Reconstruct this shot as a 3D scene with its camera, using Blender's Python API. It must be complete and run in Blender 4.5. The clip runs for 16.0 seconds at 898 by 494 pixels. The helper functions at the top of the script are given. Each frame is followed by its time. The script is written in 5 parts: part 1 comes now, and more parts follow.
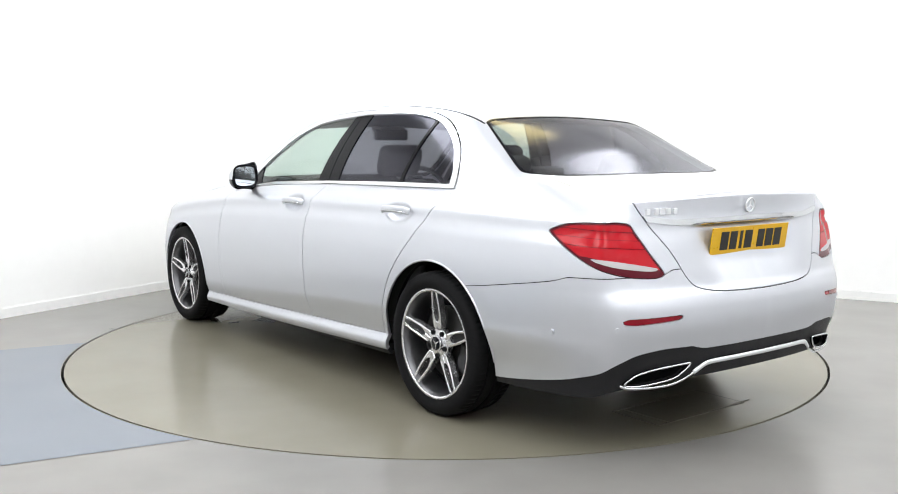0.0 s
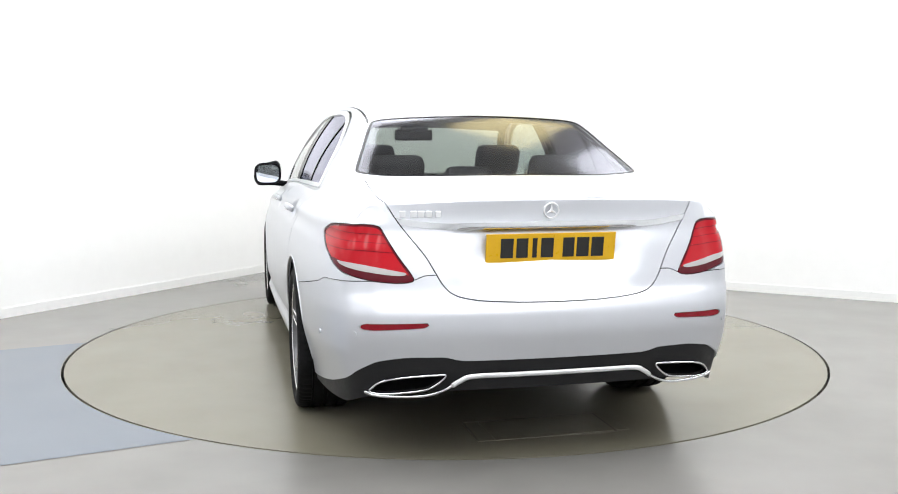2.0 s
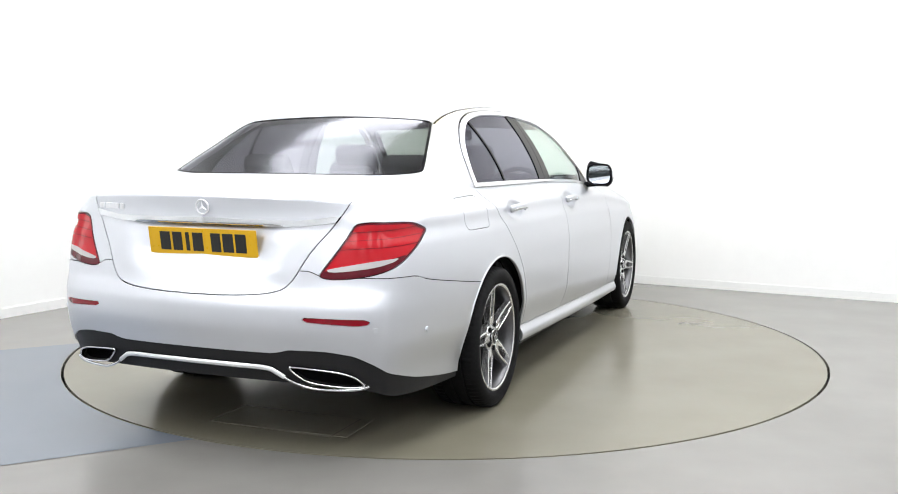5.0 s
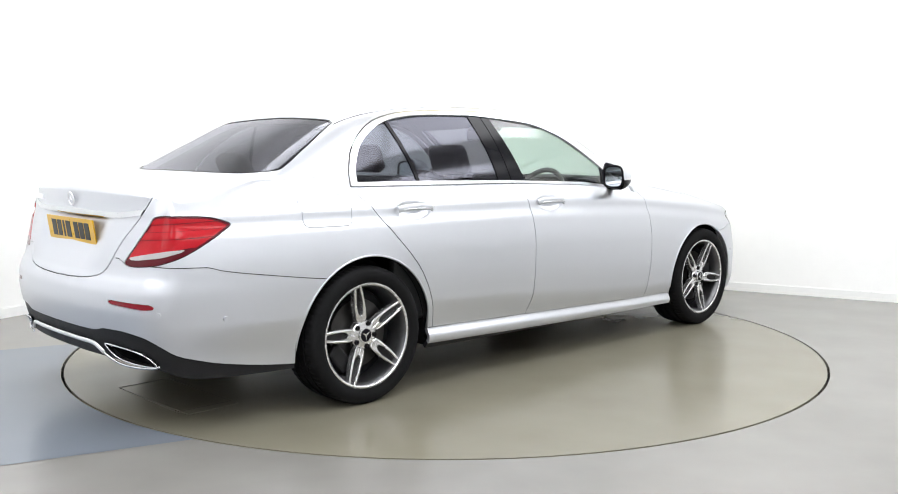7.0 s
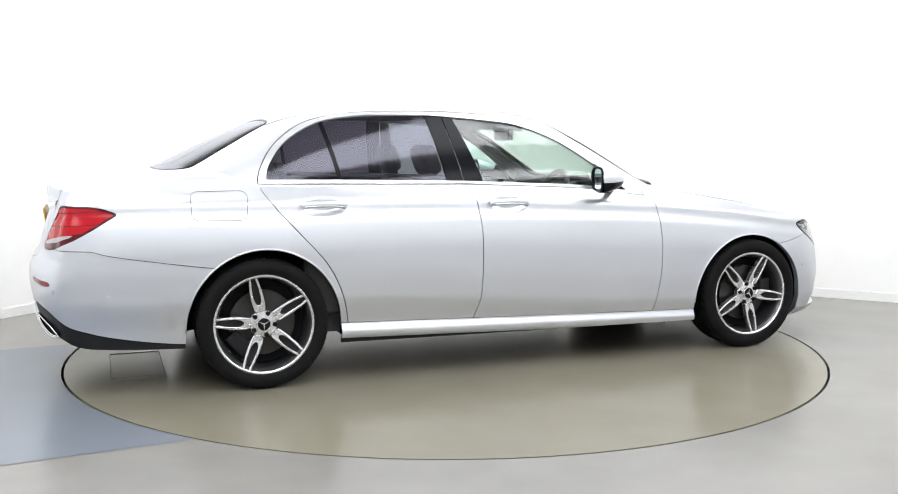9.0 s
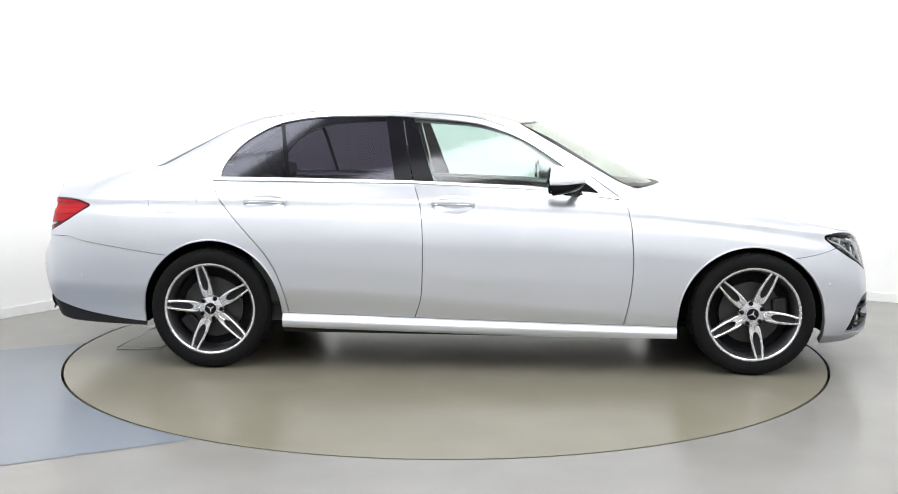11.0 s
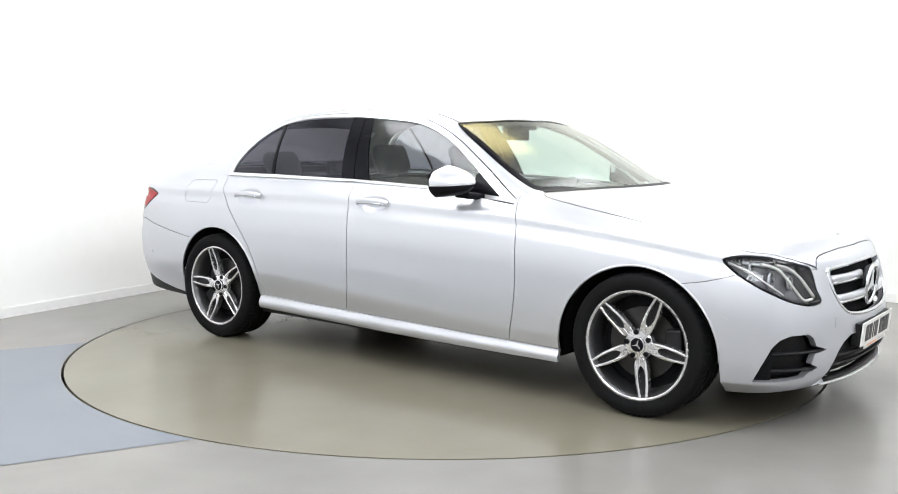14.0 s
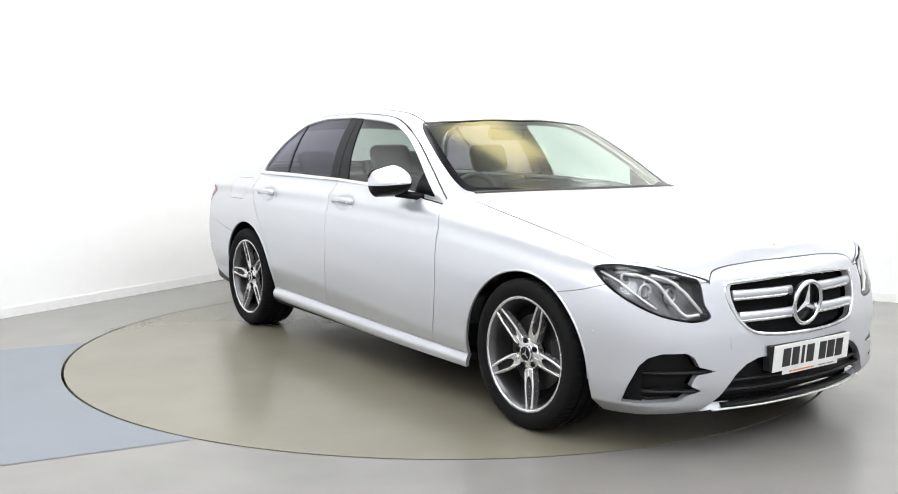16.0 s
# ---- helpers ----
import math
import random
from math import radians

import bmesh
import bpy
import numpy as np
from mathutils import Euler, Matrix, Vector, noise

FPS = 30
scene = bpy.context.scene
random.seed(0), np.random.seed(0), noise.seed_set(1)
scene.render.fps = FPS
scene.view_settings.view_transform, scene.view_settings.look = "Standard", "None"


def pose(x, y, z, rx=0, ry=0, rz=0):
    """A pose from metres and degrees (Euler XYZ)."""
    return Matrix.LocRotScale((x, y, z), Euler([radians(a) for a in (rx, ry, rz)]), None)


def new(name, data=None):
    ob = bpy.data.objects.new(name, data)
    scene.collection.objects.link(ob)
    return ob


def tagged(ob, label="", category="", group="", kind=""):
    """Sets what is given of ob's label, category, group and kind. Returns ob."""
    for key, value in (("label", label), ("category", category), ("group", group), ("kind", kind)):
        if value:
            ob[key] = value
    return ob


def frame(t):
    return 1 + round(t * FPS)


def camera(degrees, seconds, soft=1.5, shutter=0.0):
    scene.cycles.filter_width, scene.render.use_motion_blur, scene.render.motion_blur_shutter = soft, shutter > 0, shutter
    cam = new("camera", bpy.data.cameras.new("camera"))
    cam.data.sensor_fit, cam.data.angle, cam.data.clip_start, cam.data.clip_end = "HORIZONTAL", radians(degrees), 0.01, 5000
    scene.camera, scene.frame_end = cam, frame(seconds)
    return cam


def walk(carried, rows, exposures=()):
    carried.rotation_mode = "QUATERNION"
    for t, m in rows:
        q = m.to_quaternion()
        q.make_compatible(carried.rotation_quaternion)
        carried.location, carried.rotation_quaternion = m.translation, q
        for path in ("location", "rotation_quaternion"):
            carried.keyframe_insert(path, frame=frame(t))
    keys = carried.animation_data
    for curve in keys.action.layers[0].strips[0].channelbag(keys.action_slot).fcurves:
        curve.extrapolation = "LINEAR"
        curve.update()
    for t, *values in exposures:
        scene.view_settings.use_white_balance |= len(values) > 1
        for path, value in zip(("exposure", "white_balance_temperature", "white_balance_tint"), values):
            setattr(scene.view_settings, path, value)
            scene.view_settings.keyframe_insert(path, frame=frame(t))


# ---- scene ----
# The camera stands still; the turntable carries the car round.
cam = camera(50.79, 16.0, soft=1.0)
EYE = Matrix.Translation((0.0, -5.838, 1.234)) @ pose(0, 0, 0, 0, 0, -0.171) @ pose(0, 0, 0, 83.776, 0, 0) @ pose(0, 0, 0, 0, 0, 0.078)
walk(cam, [(0, EYE), (16, EYE)])

# heading of the car in degrees, by seconds
HEADING = [(0, 37.02), (0.5, 31.31), (1, 25.15), (1.5, 19.33), (2, 13.17), (2.5, 7.38), (3, 1.21), (3.5, -4.53),
           (4, -10.70), (4.5, -16.50), (5, -22.40), (5.5, -28.35), (6, -34.30), (6.5, -40.35), (7, -46.35),
           (7.5, -52.07), (8, -58.14), (8.5, -63.84), (9, -69.85), (9.5, -75.80), (10, -81.65), (10.5, -87.50),
           (11, -93.35), (11.5, -99.10), (12, -104.82), (12.5, -110.41), (13, -116.26), (13.5, -121.85),
           (14, -127.79), (14.5, -133.34), (15, -139.02), (15.5, -142.72), (16, -144.91)]
CAR_OFFSET = (0.215, 0.120)

# ---- light ----
world = bpy.data.worlds.new("world")
scene.world = world
world.use_nodes = True
world.node_tree.nodes["Background"].inputs[0].default_value = (0.9, 0.93, 1.0, 1)
world.node_tree.nodes["Background"].inputs[1].default_value = 0.02
scene.view_settings.exposure = 0.0

# ---- materials ----


def material(name, color, rough=0.5, metal=0.0, coat=0.0, coat_rough=0.03, spec=0.5, transmission=0.0, ior=1.45, alpha=1.0):
    m = bpy.data.materials.new(name)
    m.use_nodes = True
    p = m.node_tree.nodes["Principled BSDF"]
    for key, v in (("Base Color", (*color, 1)), ("Roughness", rough), ("Metallic", metal), ("Coat Weight", coat), ("Coat Roughness", coat_rough),
                   ("Specular IOR Level", spec), ("Transmission Weight", transmission), ("IOR", ior), ("Alpha", alpha)):
        p.inputs[key].default_value = v
    return m


def node(m, kind, **sockets):
    n = m.node_tree.nodes.new(kind)
    for k, v in sockets.items():
        n.inputs[k.replace("_", " ")].default_value = v
    return n


def wire(m, a, out, b, into):
    m.node_tree.links.new(a.outputs[out], b.inputs[into])


def mottle(m, scales, low, high, rough=None, bump=0.0, bump_scale=200.0, space="Object", detail=(5.0, 4.0)):
    """Colour that wanders between low and high at two scales, roughness that wanders, and a fine relief."""
    p = m.node_tree.nodes["Principled BSDF"]
    tc = node(m, "ShaderNodeTexCoord")
    a, b = node(m, "ShaderNodeTexNoise", Scale=scales[0], Detail=detail[0]), node(m, "ShaderNodeTexNoise", Scale=scales[1], Detail=detail[1])
    add = node(m, "ShaderNodeMath")
    add.operation = "ADD"
    half = node(m, "ShaderNodeMath")
    half.operation = "MULTIPLY"
    half.inputs[1].default_value = 0.5
    for t, i in ((a, 0), (b, 1)):
        wire(m, tc, space, t, "Vector")
        wire(m, t, "Fac", add, i)
    wire(m, add, 0, half, 0)
    ramp = node(m, "ShaderNodeValToRGB")
    e = ramp.color_ramp.elements
    wide = [(max(0.0, 1.5 * a - 0.5 * b), 1.5 * b - 0.5 * a) for a, b in zip(low, high)]
    e[0].color, e[1].color = (*[w[0] for w in wide], 1), (*[w[1] for w in wide], 1)
    wire(m, half, 0, ramp, 0)
    wire(m, ramp, 0, p, "Base Color")
    if rough:
        r = node(m, "ShaderNodeMapRange")
        r.inputs["To Min"].default_value, r.inputs["To Max"].default_value = max(0.05, 1.5 * rough[0] - 0.5 * rough[1]), 1.5 * rough[1] - 0.5 * rough[0]
        r.inputs["From Min"].default_value, r.inputs["From Max"].default_value = 0.0, 1.0
        wire(m, half, 0, r, 0)
        wire(m, r, 0, p, "Roughness")
    if bump:
        c = node(m, "ShaderNodeTexNoise", Scale=bump_scale, Detail=3.0)
        wire(m, tc, space, c, "Vector")
        bp = node(m, "ShaderNodeBump", Strength=bump, Distance=0.002)
        wire(m, c, "Fac", bp, "Height")
        wire(m, bp, 0, p, "Normal")
    return m


def glow(name, color, strength):
    m = bpy.data.materials.new(name)
    m.use_nodes = True
    m.node_tree.nodes.clear()
    e = node(m, "ShaderNodeEmission", Color=(*color, 1), Strength=strength)
    o = node(m, "ShaderNodeOutputMaterial")
    wire(m, e, 0, o, 0)
    return m


FLOOR_M = mottle(material("grey resin floor", (0.2, 0.19, 0.175), 0.24, spec=0.5), (0.5, 2.6), (0.166, 0.160, 0.149), (0.214, 0.206, 0.193), None, detail=(1.0, 3.0))
DISC_M = mottle(material("grey resin turntable", (0.19, 0.175, 0.14), 0.22, spec=0.5), (0.7, 2.8), (0.158, 0.146, 0.111), (0.193, 0.179, 0.139), None, detail=(1.0, 3.0))
HATCH_M = mottle(material("worn resin hatch", (0.17, 0.16, 0.13), 0.25), (1.5, 6), (0.158, 0.146, 0.111), (0.180, 0.167, 0.130), None, detail=(1.0, 2.0))
JOINT_M = material("hatch joint", (0.12, 0.112, 0.09), 0.25)
BLUE_M = mottle(material("blue-grey floor paint", (0.15, 0.17, 0.2), 0.24, spec=0.5), (0.6, 2.2), (0.132, 0.149, 0.176), (0.154, 0.171, 0.198), None, detail=(0.0, 1.0))
WALL_M = mottle(material("white wall paint", (0.82, 0.82, 0.81)), (0.8, 9.0), (0.80, 0.80, 0.79), (0.84, 0.84, 0.83), (0.5, 0.6), 0.08, 150)
# for the two walls out of view; the grey sets how much light they bounce
BACKWALL_M = mottle(material("unseen wall grey", (0.66, 0.665, 0.67)), (0.8, 9.0), (0.64, 0.645, 0.65), (0.68, 0.685, 0.69), (0.5, 0.6), 0.08, 150)
TRIM_M = mottle(material("white gloss skirting", (0.78, 0.78, 0.77)), (2.0, 30.0), (0.74, 0.74, 0.73), (0.80, 0.80, 0.79), (0.25, 0.4))
PANEL_M = glow("light panel", (0.96, 0.975, 1.0), 7.0)
WARM_M = glow("warm light panel", (1.0, 0.86, 0.46), 4.4)
DARK_M = material("dark gap", (0.008, 0.008, 0.009), 0.8, spec=0.1)
PAINT_M = material("silver metallic paint", (0.605, 0.618, 0.655), 0.37, 0.79, 0.35, 0.12)
RUBBER_M = mottle(material("tyre rubber", (0.008, 0.008, 0.0085), 0.6, spec=0.10), (8, 60), (0.005, 0.005, 0.0055), (0.010, 0.010, 0.0105), (0.6, 0.8), 0.2, 300)


def sheet_glass(name, tint, ior=1.5, rough=0.0, sheen=(1, 1, 1)):
    """A pane: light passes tinted, and is mirrored by Fresnel."""
    m = bpy.data.materials.new(name)
    m.use_nodes = True
    m.node_tree.nodes.clear()
    t, g = node(m, "ShaderNodeBsdfTransparent", Color=(*tint, 1)), node(m, "ShaderNodeBsdfGlossy", Color=(*sheen, 1), Roughness=rough)
    mix, o = node(m, "ShaderNodeMixShader"), node(m, "ShaderNodeOutputMaterial")
    lw, fifth, sc = node(m, "ShaderNodeLayerWeight", Blend=0.5), node(m, "ShaderNodeMath"), node(m, "ShaderNodeMath")
    fifth.operation, sc.operation = "POWER", "MULTIPLY_ADD"
    r0 = ((ior - 1) / (ior + 1)) ** 2
    fifth.inputs[1].default_value, sc.inputs[1].default_value, sc.inputs[2].default_value = 5.0, 1 - r0, r0
    wire(m, lw, "Facing", fifth, 0)
    wire(m, fifth, 0, sc, 0)
    wire(m, sc, 0, mix, 0)
    wire(m, t, 0, mix, 1)
    wire(m, g, 0, mix, 2)
    wire(m, mix, 0, o, 0)
    return m


CLEAR_M = sheet_glass("clear green glass", (0.74, 0.87, 0.83), 1.7, 0.11)
TINT_M = sheet_glass("dark tinted glass", (0.20, 0.19, 0.235), 1.58, 0.12, (0.86, 0.86, 1.0))
BACK_M = sheet_glass("grey tinted glass", (0.40, 0.42, 0.41), 1.5, 0.13, (0.92, 0.92, 1.0))
SCREEN_M = sheet_glass("clear windscreen glass", (0.78, 0.86, 0.80), 2.0, 0.16, (0.97, 1.0, 0.96))
LENS_M = sheet_glass("clear lamp cover", (0.90, 0.92, 0.93), 1.5)
BLACK_M = material("gloss black trim", (0.006, 0.006, 0.008), 0.2, 0, 0.0, spec=0.13)
SATIN_M = material("satin bright aluminium", (0.84, 0.845, 0.86), 0.30, 0.85)
CHROME_M = material("polished bright metal", (0.68, 0.69, 0.71), 0.10, 1.0)
LINING_M = mottle(material("grey headlining cloth", (0.16, 0.16, 0.16), 0.9), (30, 200), (0.14, 0.14, 0.14), (0.19, 0.19, 0.185))
RED_M = material("bright red lamp plastic", (0.40, 0.005, 0.012), 0.22, 0, 0.15, 0.1, 0.25)
DARKRED_M = material("dark red lamp plastic", (0.085, 0.002, 0.008), 0.22, 0, 0.15, 0.1, 0.25)
MIDRED_M = material("deep red lamp plastic", (0.20, 0.003, 0.010), 0.22, 0, 0.15, 0.1, 0.25)
WHITELENS_M = material("clear ribbed plastic", (0.72, 0.70, 0.68), 0.2, 0.2, 1.0, 0.02)
PLASTIC_M = mottle(material("matt black plastic", (0.012, 0.012, 0.013), 0.5, spec=0.3), (20, 120), (0.009, 0.009, 0.010), (0.014, 0.014, 0.015), (0.4, 0.55), 0.1, 500)
MESH_M = material("black grille mesh", (0.006, 0.006, 0.0065), 0.5, spec=0.2)
ALLOY_M = mottle(material("machined alloy", (0.72, 0.72, 0.73), 0.25, 0.9), (15, 90), (0.66, 0.66, 0.67), (0.76, 0.76, 0.77), (0.2, 0.3))
RIM_M = mottle(material("grey alloy barrel", (0.13, 0.13, 0.135), 0.32, 0.85), (12, 80), (0.11, 0.11, 0.115), (0.155, 0.155, 0.16), (0.3, 0.42))
BRAKE_M = mottle(material("brake disc steel", (0.1, 0.1, 0.1), 0.45, 0.8), (20, 150), (0.035, 0.034, 0.033), (0.055, 0.054, 0.053), (0.35, 0.5))
LEATHER_M = mottle(material("black leather", (0.025, 0.025, 0.027), 0.5), (10, 90), (0.02, 0.02, 0.022), (0.032, 0.032, 0.034), (0.42, 0.6), 0.2, 250)
DASH_M = mottle(material("dark soft plastic", (0.03, 0.03, 0.032), 0.6), (10, 90), (0.026, 0.026, 0.028), (0.036, 0.036, 0.038), (0.5, 0.7), 0.15, 300)
YELLOW_M = mottle(material("yellow plate", (0.62, 0.36, 0.006), 0.35, 0, 0.2), (10, 60), (0.60, 0.345, 0.006), (0.65, 0.375, 0.008), (0.25, 0.35))
WHITE_M = mottle(material("white plate", (0.80, 0.80, 0.78), 0.3, 0, 0.6), (10, 60), (0.76, 0.76, 0.74), (0.82, 0.82, 0.80), (0.25, 0.35))
INK_M = material("black print", (0.015, 0.015, 0.015), 0.4)
ORANGE_M = material("orange print", (0.75, 0.22, 0.05), 0.4)
GREY_M = material("grey print", (0.25, 0.25, 0.26), 0.4)
LAMP_IN_M = material("grey lamp housing", (0.20, 0.20, 0.212), 0.25, 0.7)
BULB_M = material("dark lens glass", (0.16, 0.165, 0.18), 0.08, 0.3, 1.0, 0.02)
REFLECT_M = material("satin reflector", (0.6, 0.6, 0.62), 0.28, 1.0)
STRIP_M = material("pale ribbed plastic", (0.42, 0.40, 0.40), 0.3, 0, 0.3, 0.05)
MIRROR_M = material("mirror glass", (0.75, 0.80, 0.85), 0.02, 1.0)

# ---- car body: design curves (metres; x ahead, y to the left, z up, origin between the axles on the ground) ----


def pchip(xs, ys):
    """A smooth curve through knots, without overshoot."""
    xs, ys = np.array(xs, float), np.array(ys, float)
    h, d = np.diff(xs), np.diff(ys) / np.diff(xs)
    m = np.empty(len(xs))
    m[0], m[-1] = d[0], d[-1]
    for i in range(1, len(xs) - 1):
        if d[i - 1] * d[i] <= 0:
            m[i] = 0
        else:
            w1, w2 = 2 * h[i] + h[i - 1], h[i] + 2 * h[i - 1]
            m[i] = (w1 + w2) / (w1 / d[i - 1] + w2 / d[i])

    def f(x):
        x = np.clip(np.asarray(x, float), xs[0], xs[-1])
        i = np.clip(np.searchsorted(xs, x) - 1, 0, len(xs) - 2)
        t = (x - xs[i]) / h[i]
        return (ys[i] * (1 + 2 * t) * (1 - t) ** 2 + m[i] * h[i] * t * (1 - t) ** 2
                + ys[i + 1] * t * t * (3 - 2 * t) + m[i + 1] * h[i] * t * t * (t - 1))
    return f


def catmull(pts, n, closed=False):
    """Dense points on a Catmull-Rom curve through pts."""
    p = np.array(pts, float)
    k = len(p)
    if closed:
        q = np.concatenate([p[-1:], p, p[:2]])
    else:
        q = np.concatenate([2 * p[:1] - p[1:2], p, 2 * p[-1:] - p[-2:-1]])
    out = []
    for i in range(k if closed else k - 1):
        a, b, c, d = q[i:i + 4]
        t = np.linspace(0, 1, n, endpoint=False)[:, None]
        out.append(0.5 * (2 * b + (c - a) * t + (2 * a - 5 * b + 4 * c - d) * t ** 2 + (3 * b - a - 3 * c + d) * t ** 3))
    if not closed:
        out.append(p[-1:])
    return np.concatenate(out)


# plan outline at bumper height, from the middle of the tail round the left side to the middle of the nose
TAIL = [(-2.590, 0), (-2.582, 0.25), (-2.548, 0.50), (-2.485, 0.70), (-2.365, 0.818)]
FLANK = [(-2.02, 0.886), (-1.5, 0.912), (-0.8, 0.922), (0, 0.926), (0.8, 0.922), (1.45, 0.914)]
NOSE = [(1.83, 0.890), (2.045, 0.810), (2.158, 0.68), (2.225, 0.48), (2.275, 0.25), (2.29, 0)]
_c = catmull(TAIL + FLANK + NOSE, 40)
_l = np.concatenate([[0], np.cumsum(np.hypot(*np.diff(_c, axis=0).T))])
# stations along the outline, by which lamps and openings are placed
STATION = [0.0, 0.2502, 0.504, 0.7195, 0.8985, 1.2363, 1.7373, 2.4374, 3.2374, 4.0374, 4.6875, 5.0587, 5.2758, 5.4528, 5.6707, 5.9063, 6.1569]
_l = np.interp(_l, _l[::40], STATION)
LENGTH = _l[-1]


def outline(s):
    return np.stack([np.interp(s, _l, _c[:, 0]), np.interp(s, _l, _c[:, 1])], -1)


z_char = pchip([-2.6, -2.1, -0.8, 0.6, 1.3, 1.8, 2.1, 2.3], [0.93, 0.935, 0.933, 0.893, 0.835, 0.770, 0.735, 0.735])
z_end = pchip([-2.6, -2.45, -2.3, -1.9, -1.45, -0.8, 0.0, 0.8, 1.2, 1.8, 2.1, 2.3],
              [1.020, 0.995, 0.975, 0.975, 0.995, 1.03, 1.015, 0.955, 0.885, 0.790, 0.745, 0.735])
z_low = pchip([-2.6, -2.53, -2.45, -2.3, -1.86, -1.0, 1.0, 1.86, 2.0, 2.15, 2.3], [0.312, 0.302, 0.272, 0.240, 0.225, 0.204, 0.198, 0.160, 0.162, 0.172, 0.185])
z_crease = pchip([-2.6, -1.0, 0.8, 2.3], [0.47, 0.449, 0.338, 0.30])
tuck_foot = pchip([0.15, 0.185, 0.205, 0.215, 1.2], [0.06, 0.028, 0.008, 0, 0])
tuck_low = pchip([-0.4, -0.15, -0.006, 0.002, 0.03, 0.16, 1.2], [0.070, 0.044, 0.0085, 0.0075, 0.006, 0, 0])
tuck_high = pchip([-0.4, -0.25, -0.10, -0.035, -0.005, 0.004, 0.02, 0.05, 0.09, 0.14], [0, 0, 0.016, 0.0375, 0.0415, 0.0450, 0.058, 0.092, 0.132, 0.17])
tuck_rear = pchip([0.18, 0.26, 0.35, 0.45, 0.54, 0.60, 0.645, 0.68, 0.75, 0.85, 0.92, 0.98, 1.03],
                  [0.13, 0.07, 0.035, 0.012, 0.0, 0.004, 0.020, 0.040, 0.058, 0.085, 0.106, 0.112, 0.112])
tuck_nose = pchip([0.15, 0.19, 0.23, 0.30, 0.42, 0.48, 0.52, 0.68, 0.72, 0.76], [0.12, 0.05, 0.028, 0.020, 0.028, 0.034, 0.042, 0.085, 0.105, 0.15])
deck_z = pchip([-2.7, -2.46, -2.3, -2.1, -1.9, -1.0, 0.9, 1.05, 1.3, 1.7, 1.95, 2.08, 2.16, 2.22],
               [1.045, 1.045, 1.056, 1.080, 1.100, 1.10, 1.02, 1.01, 0.985, 0.918, 0.852, 0.802, 0.766, 0.738])
deck_crown = pchip([-2.5, -2.3, -1.9, 1.0, 1.5, 2.0, 2.2], [0.05, 0.05, 0.012, 0.03, 0.06, 0.078, 0.045])


def deck(x, y):
    return deck_z(x) - deck_crown(x) * (np.abs(y) / 0.72) ** 2.2


HANDLES = [(-1.158, 0.915), (-0.133, 0.908)]


def smooth(t):
    t = np.clip(t, 0, 1)
    return t * t * (3 - 2 * t)


sill_top = pchip([-1.2, -1.074, 1.066, 1.2], [0.315, 0.312, 0.261, 0.258])
sill_bulge = pchip([-0.13, -0.085, -0.066, -0.045, -0.015, 0.0, 1.0], [0.02, -0.012, -0.026, -0.026, -0.008, 0, 0])


def recess(y, z):
    """The hollow round the rear number plate."""
    side = smooth((0.44 + 0.35 * (z - 0.90) - np.abs(y)) / 0.19)
    return 0.5 * np.maximum(0, 0.137 - tuck_rear(z)) * side * smooth((0.918 - z) / 0.012) * smooth((z - 0.66) / 0.16)


